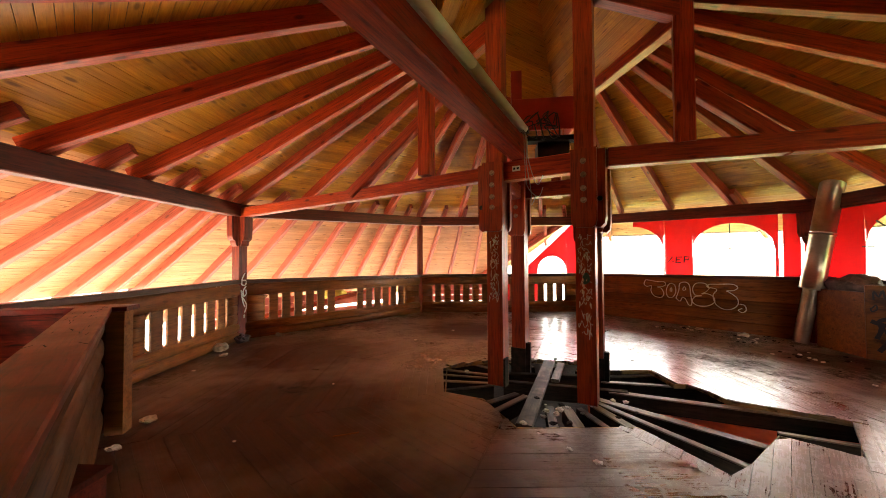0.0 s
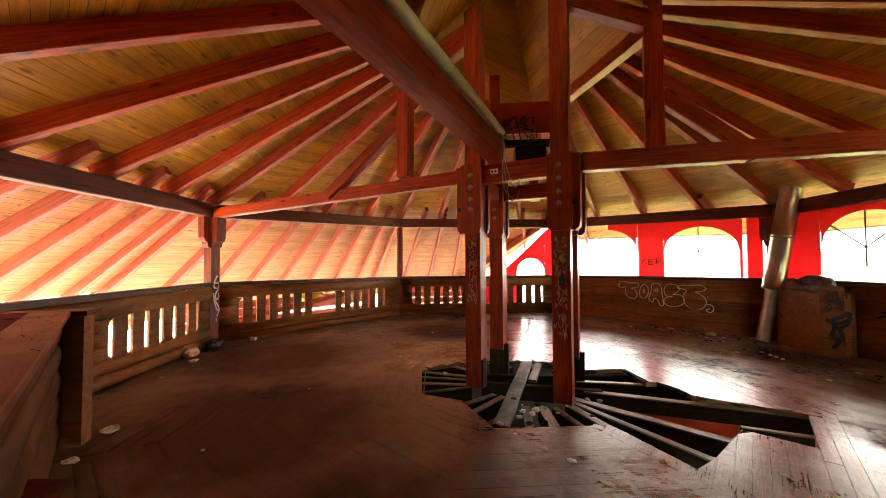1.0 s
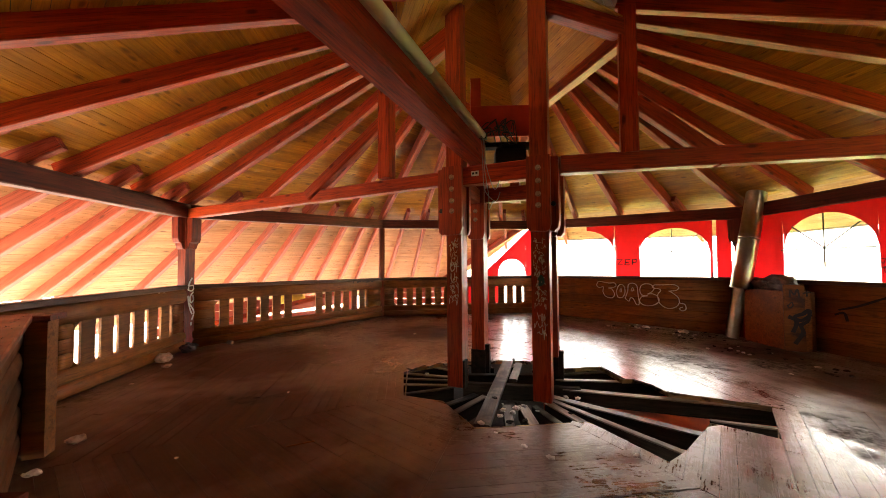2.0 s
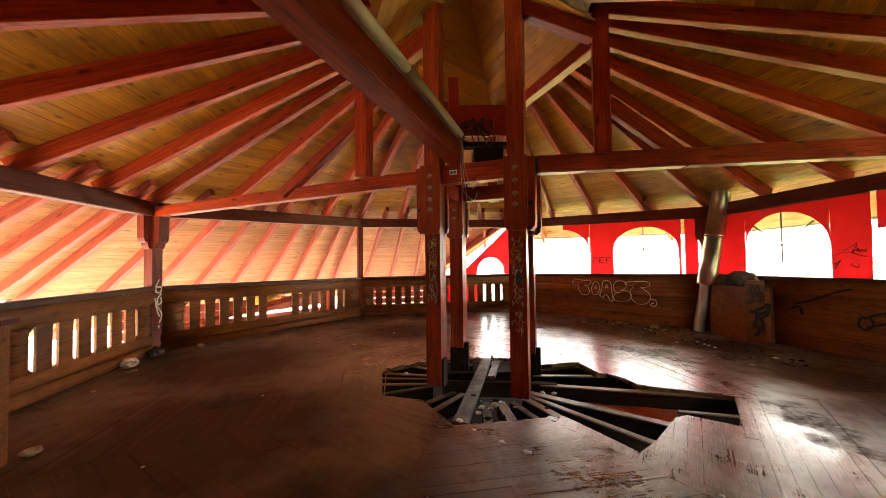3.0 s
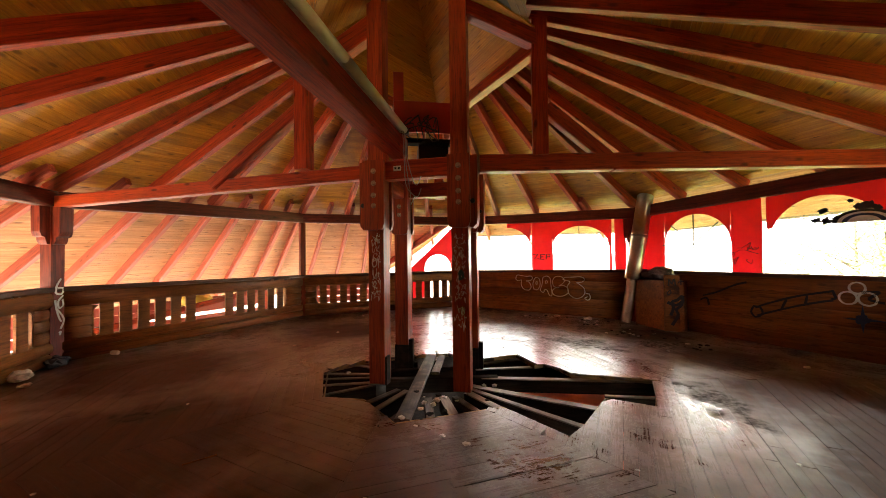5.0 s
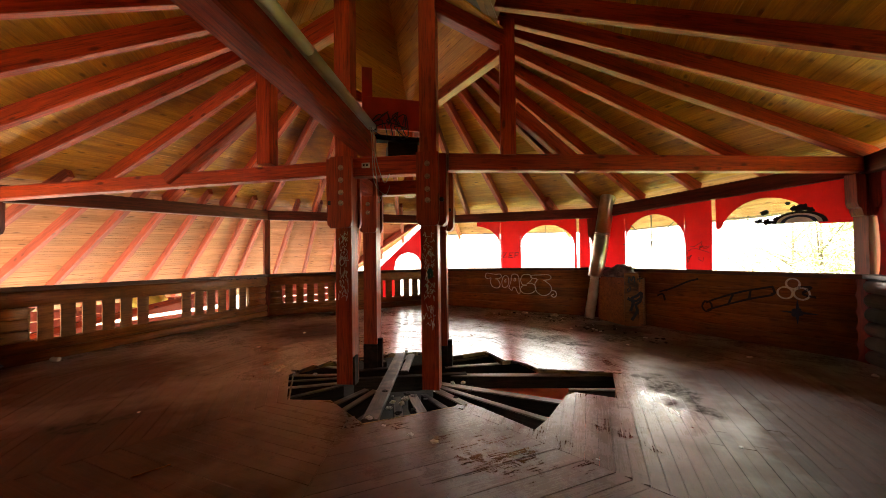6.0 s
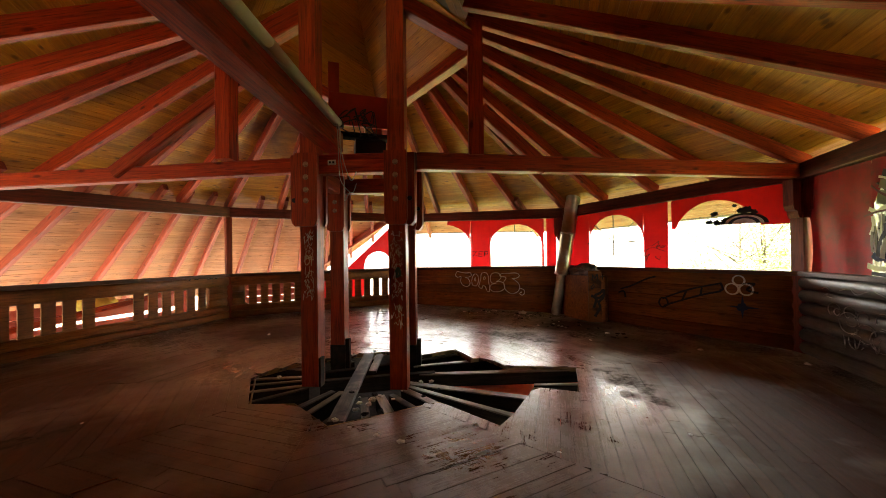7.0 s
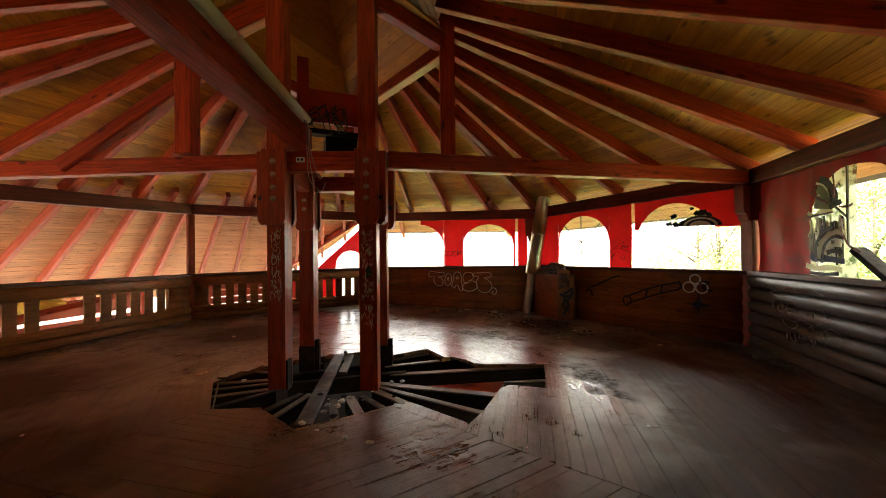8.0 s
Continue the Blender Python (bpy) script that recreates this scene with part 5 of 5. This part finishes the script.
letters = [[(0.02, 0.52), (0.0, 0.45), (0.06, 0.40), (0.16, 0.42), (0.15, 0.30), (0.22, 0.19), (0.36, 0.17), (0.42, 0.26), (0.36, 0.38), (0.28, 0.40), (0.40, 0.42), (0.46, 0.47), (0.42, 0.53), (0.30, 0.52), (0.16, 0.54), (0.05, 0.55), (0.02, 0.52)],
           [(0.50, 0.44), (0.47, 0.32), (0.50, 0.20), (0.60, 0.20), (0.66, 0.32), (0.64, 0.46), (0.56, 0.50), (0.50, 0.44)], [(0.55, 0.38), (0.58, 0.40), (0.58, 0.33), (0.55, 0.33), (0.55, 0.38)],
           [(0.66, 0.18), (0.72, 0.36), (0.74, 0.50), (0.84, 0.54), (0.92, 0.48), (0.94, 0.30), (0.96, 0.08), (0.90, 0.06), (0.84, 0.18), (0.78, 0.20), (0.74, 0.12), (0.66, 0.18)], [(0.80, 0.40), (0.83, 0.44), (0.85, 0.38), (0.80, 0.36), (0.80, 0.40)],
           [(1.28, 0.44), (1.20, 0.53), (1.04, 0.52), (0.98, 0.40), (1.02, 0.28), (1.14, 0.27), (1.02, 0.24), (0.97, 0.14), (1.06, 0.06), (1.24, 0.07), (1.36, 0.16), (1.34, 0.27), (1.24, 0.32), (1.14, 0.31), (1.22, 0.36), (1.28, 0.44)],
           [(1.28, 0.52), (1.24, 0.46), (1.40, 0.42), (1.34, 0.30), (1.38, 0.12), (1.52, 0.03), (1.66, 0.06), (1.74, 0.16), (1.72, 0.28), (1.60, 0.38), (1.56, 0.40), (1.68, 0.42), (1.74, 0.48), (1.66, 0.54), (1.46, 0.53), (1.28, 0.52)],
           [(1.76, 0.16), (1.84, 0.14), (1.86, 0.05), (1.80, 0.0), (1.74, 0.04), (1.80, 0.08)]]
for ln in letters:
    stroke_part([ln], 0.009, CHALK, tag, at, "letter")
at = side_pose(1, 0) @ pose(0.482 * S1, -0.06, 1.36)
tag = thing("sheet_scrawl", "small black marker letters ZEP on red tarpaulin", "graffiti", "scrawls")
for ln in ([(0.0, 0.12), (0.12, 0.13), (0.02, 0.0), (0.14, 0.02)], [(0.30, 0.12), (0.19, 0.12), (0.18, 0.0), (0.28, 0.0)], [(0.18, 0.06), (0.26, 0.06)], [(0.34, 0.0), (0.35, 0.13), (0.44, 0.12), (0.42, 0.06), (0.34, 0.06)]):
    part("letter", tubes([[(x, 0, z) for x, z in ln]], 0.015, 4), INK, tag, at=at)
at = side_pose(0, -1) @ pose(0.457 * S2, -0.06, 1.30)
tag = thing("sheet_scrawl", "unreadable dark marker lines on red tarpaulin", "graffiti", "scrawls")
for ln in scribble(R, 0.42, 0.30, 3, 0.10):
    stroke_part([ln], 0.006, plain("dark_red_marker", (0.10, 0.004, 0.006)), tag, at, "line")
at = side_pose(0, -1) @ pose(0, -0.072, 0)
tag = thing("wall_scrawl", "white ring marks sprayed on the parapet", "graffiti", "scrawls")
for cx_, cz_, r_ in ((0.80, 0.84, 0.085), (0.845, 0.84, 0.085), (0.822, 0.98, 0.075)):
    stroke_part([[(cx_ * S2 + r_ * math.cos(q * 0.7), cz_ + r_ * math.sin(q * 0.7)) for q in range(10)]], 0.012, CHALK, tag, at, "ring")
tag = thing("wall_scrawl", "dark blue star-shaped splash on the parapet", "graffiti", "scrawls")
rng = random.Random(2)
pts = []
for q in range(24):
    r_ = (0.20 if q % 6 == 0 else 0.07) * rng.uniform(0.8, 1.2)
    pts.append((0.832 * S2 + r_ * math.cos(q * math.pi / 12), 0.56 + r_ * 0.9 * math.sin(q * math.pi / 12)))
outline("splash", pts, 0.01, BLUEINK, tag, at=at @ pose(0, 0.0, 0))
tag = thing("wall_scrawl", "black sprayed bar drawing along the parapet", "graffiti", "scrawls")
for ln in ([(2.42, 0.58), (2.6, 0.66), (3.0, 0.80), (3.42, 0.92)], [(2.45, 0.46), (2.7, 0.56), (3.1, 0.70), (3.42, 0.80)], [(2.40, 0.60), (2.36, 0.52), (2.42, 0.44), (2.52, 0.48), (2.50, 0.60), (2.40, 0.60)], [(2.8, 0.60), (2.86, 0.74)], [(3.1, 0.7), (3.12, 0.84)], [(3.42, 0.93), (3.46, 0.84), (3.40, 0.79)]):
    stroke_part([[(x * 0.89 + R.gauss(0, 0.008), z + R.gauss(0, 0.008)) for x, z in ln]], 0.015, INK, tag, at, "line")
for ln in ([(1.55, 0.70), (1.8, 0.78), (2.1, 0.92), (2.3, 0.98)], [(1.5, 0.62), (1.62, 0.66), (1.66, 0.54)], [(3.72, 0.92), (3.9, 0.94), (3.8, 0.84), (3.95, 0.8)]):
    stroke_part([[(x * 0.89, z) for x, z in ln]], 0.016, INK, tag, at, "line")
at = side_pose(-1, -2) @ pose(0, -0.098, 0)
tag = thing("wall_scrawl", "faint chalk loops across the sheen-grey logs", "graffiti", "scrawls")
for cx_, cz_, r_ in ((0.98, 0.60, 0.15), (1.02, 0.62, 0.07), (1.22, 0.52, 0.13), (1.42, 0.48, 0.15), (1.62, 0.5, 0.12), (1.08, 0.40, 0.11), (0.75, 0.72, 0.10), (0.80, 0.70, 0.05), (1.0, 0.72, 0.09), (1.18, 0.68, 0.08), (1.45, 0.7, 0.1)):
    stroke_part([[(cx_ + r_ * math.cos(q * 0.65), cz_ + 0.8 * r_ * math.sin(q * 0.65)) for q in range(10)]], 0.006, FADED, tag, at, "loop")
for ln in ([(0.55, 0.95), (0.62, 0.98), (0.7, 0.93), (0.6, 0.88), (0.72, 0.86)], [(0.9, 0.45), (0.92, 0.3)], [(1.05, 0.48), (1.08, 0.32), (1.15, 0.46)], [(1.3, 0.5), (1.36, 0.34), (1.4, 0.5)], [(0.85, 0.96), (1.0, 1.0), (1.1, 0.94), (1.3, 1.0), (1.5, 0.95)]):
    stroke_part([ln], 0.007, FADED, tag, at, "line")
at = side_pose(4, 3) @ pose(3.55, -0.045, 0.95)
tag = thing("wall_scrawl", "small faint chalk marks on the parapet", "graffiti", "scrawls")
for ln in scribble(R, 0.36, 0.09, 1, 0.07):
    stroke_part([ln], 0.004, CHALK, tag, at, "line")
at = side_pose(3, 2) @ pose(0.9 * S - 0.7, -0.05, 0.9)
tag = thing("wall_scrawl", "dark smudged marks under the parapet cap", "graffiti", "scrawls")
for ln in scribble(R, 0.9, 0.1, 2, 0.1):
    stroke_part([ln], 0.01, INK, tag, at, "line")
# tall white letters up the corner column
c3 = corner(3)
tag = thing("column_scrawl", "tall white looping letters up the column", "graffiti", "scrawls")
face3 = pose(c3.x, c3.y, 0, 0, 0, A0 + 45 * 3 - 180 + 90) @ pose(0, -0.104, 0)
for ln in ([(0.02, 1.22), (-0.03, 1.12), (-0.04, 1.02), (0.03, 1.0), (0.05, 1.08), (-0.02, 1.09)], [(0.05, 0.98), (-0.01, 0.90), (0.0, 0.80), (0.05, 0.84), (0.04, 0.92)], [(-0.05, 0.92), (-0.03, 0.78), (0.0, 0.66), (0.03, 0.6)], [(-0.04, 0.80), (0.02, 0.72), (0.06, 0.62), (0.02, 0.5)], [(0.0, 0.44), (0.02, 0.46), (0.01, 0.41)]):
    stroke_part([ln], 0.012, CHALK, tag, face3 @ pose(0, -0.006, 0), "letter")

# ---------------------------------------------------------------- litter
def crumple(name, label, material, x, y, size, flat, seed, group="litter"):
    ob = thing(name, label, "litter", group, at=pose(x, y, 0.001, 0, 0, seed * 47))
    bm = bmesh.new()
    bmesh.ops.create_icosphere(bm, subdivisions=3, radius=size)
    for v in bm.verts:
        q = v.co.copy()
        v.co = Vector((q.x * 1.3, q.y, q.z * flat)) + size * 0.45 * noise.noise_vector(q / size * 1.6 + Vector((seed, 0, 0))) * Vector((1, 1, flat)).length * 0.6
    low_z = min(v.co.z for v in bm.verts)
    for v in bm.verts:
        v.co.z = max(v.co.z - low_z * 0.8, 0.0)
    part("scrap", bm, material, ob)


crumple("plastic_bag", "crumpled white plastic bag on the floor", LITTER, -3.58, 5.72, 0.09, 0.7, 1)
crumple("dark_bag", "crumpled dark blue bag by the column", BAG, -3.55, 6.28, 0.11, 0.6, 2)
crumple("paper_scrap", "white crumpled paper scrap on the floor", LITTER, -2.70, 3.26, 0.065, 0.18, 3)
crumple("paper_scrap", "white crumpled paper scrap on the floor", LITTER, -2.57, 2.78, 0.042, 0.3, 4)
for i, (x, y, r) in enumerate(((-3.35, 5.41, 0.05), (0.97, 2.76, 0.022), (1.11, 2.58, 0.026), (1.77, 2.53, 0.022), (5.6, 6.62, 0.09), (5.2, 7.2, 0.06), (-0.5, 6.4, 0.025), (-3.3, 4.7, 0.02), (0.2, 7.2, 0.03), (2.1, 1.9, 0.012),
                                 (5.85, 2.9, 0.03), (6.3, 1.9, 0.03), (-1.3, 4.2, 0.012), (0.3, 2.2, 0.01), (-1.7, 2.9, 0.012), (3.2, 1.6, 0.015), (4.2, 3.4, 0.02), (0.8, 3.0, 0.015))):
    crumple("paper_scrap", "small pale scrap on the floorboards", LITTER, x, y, r, 0.3, 5 + i)
rng = random.Random(61)
for i, (x, y) in enumerate(((0.98, 3.42), (1.06, 3.36), (1.12, 3.44), (0.92, 3.30), (1.30, 5.12), (1.62, 5.14), (1.02, 5.2), (1.85, 3.62), (0.30, 4.62), (1.74, 3.66), (1.22, 3.5))):
    crumple("paper_scrap", "torn pale scrap lying in the broken floor", LITTER, x, y, rng.uniform(0.018, 0.034), 0.6, 150 + i)
can = thing("drink_can", "small pale drinking can lying on the floor", "can", "litter", at=pose(-3.14, 6.78, 0.034, 90, 0, 65))
part("body", lathe([(0.026, -0.062), (0.033, -0.055), (0.033, 0.05), (0.026, 0.06)], 16), WHITEPL, can)
stick = thing("splinter", "thin pale splinter lying on the floor", "splinter", "litter")
bar("stick", (-0.92, 2.97, 0.006), (-0.72, 3.04, 0.006), 0.012, 0.01, PANEL, stick)
rng = random.Random(17)
for i in range(90):
    a, r = rng.uniform(0, 2 * math.pi), rng.uniform(0.02, 0.5)
    cx_, cy_ = rng.choice(((5.3, 5.2), (5.5, 4.2), (5.0, 7.3), (5.5, 6.3), (1.25, 3.35)))
    x, y = cx_ + r * 1.2 * math.cos(a), cy_ + r * math.sin(a)
    crumple("debris", "small dark burnt debris on the floorboards", CHAR if i % 3 else LITTER, x, y, rng.uniform(0.008, 0.03), 0.35, 40 + i, "debris")

# ---------------------------------------------------------------- trees outside
def tree(x, y, h, spread, seed):
    rng = random.Random(seed)
    t = thing("tree", "pale green sunlit leafy tree outside the pavilion", "tree", "trees", at=pose(x, y, -3.0))
    bm = bmesh.new()
    limbs = [((0, 0, 0), (0.1, 0.0, h * 0.75), 0.09)]
    for i in range(9):
        a, z = rng.uniform(0, 6.28), h * rng.uniform(0.18, 0.6)
        q = spread * rng.uniform(0.5, 0.9)
        limbs.append(((0.03, 0, z), (q * math.cos(a), q * math.sin(a), z + h * rng.uniform(0.1, 0.3)), 0.028))
    for a, b, r in limbs:
        a, b = Vector(a), Vector(b)
        d = (b - a).normalized()
        s = d.cross(Vector((0.3, 0.8, 0.1))).normalized()
        w = d.cross(s)
        ra = [bm.verts.new(a + r * (math.cos(k * 1.0472) * s + math.sin(k * 1.0472) * w)) for k in range(6)]
        rb = [bm.verts.new(b + r * 0.25 * (math.cos(k * 1.0472) * s + math.sin(k * 1.0472) * w)) for k in range(6)]
        for k in range(6):
            bm.faces.new((ra[k], ra[(k + 1) % 6], rb[(k + 1) % 6], rb[k]))
    part("trunk", bm, BARK, t)
    verts, faces = [], []
    for i in range(90):
        a, z = rng.uniform(0, 6.28), h * rng.uniform(0.12, 1.0)
        q = spread * math.sqrt(rng.random()) * (0.6 + 0.5 * math.sin(math.pi * min(z / h, 1)))
        c = Vector((q * math.cos(a), q * math.sin(a), z))
        for n_ in range(120):
            p = c + Vector((rng.gauss(0, 0.3), rng.gauss(0, 0.3), rng.gauss(0, 0.22)))
            e1 = Vector((rng.gauss(0, 1), rng.gauss(0, 1), rng.gauss(0, 0.5))).normalized() * rng.uniform(0.03, 0.06)
            e2 = e1.orthogonal().normalized() * e1.length * 0.55
            b = len(verts)
            verts.extend([tuple(p - e1), tuple(p + e2), tuple(p + e1), tuple(p - e2)])
            faces.append((b, b + 1, b + 2, b + 3))
    me = bpy.data.meshes.new("crown")
    me.from_pydata(verts, [], faces)
    me.materials.append(LEAF)
    ob = new("crown", me)
    ob.parent = t


# several trees stand out of view, added to cut sky light on the floor
for i, (x, y, h, w) in enumerate(((15.5, 6.6, 8, 2.6), (14.5, 3.2, 7, 2.4), (13.0, 0.2, 8.0, 2.4), (15.0, -2.6, 8.5, 2.8), (19.5, 4.6, 9.5, 3.2), (18.5, 1.0, 9.0, 3.0), (12.2, -4.4, 8.0, 2.6), (12.6, 4.9, 4.2, 2.0), (12.0, 2.0, 4.0, 1.8), (10.0, -0.8, 5.6, 1.8), (9.2, -3.2, 6.2, 2.0), (11.2, -2.2, 7.0, 2.2), (7.4, -5.4, 6.5, 2.2), (13.5, -6.0, 9.0, 3.0), (14.2, 5.4, 8.0, 2.4), (13.2, 1.9, 7.5, 2.2), (16.8, 3.4, 9.0, 2.8), (16.5, -0.6, 9.0, 2.8))):
    tree(x, y, h, w, i)

build_floor()
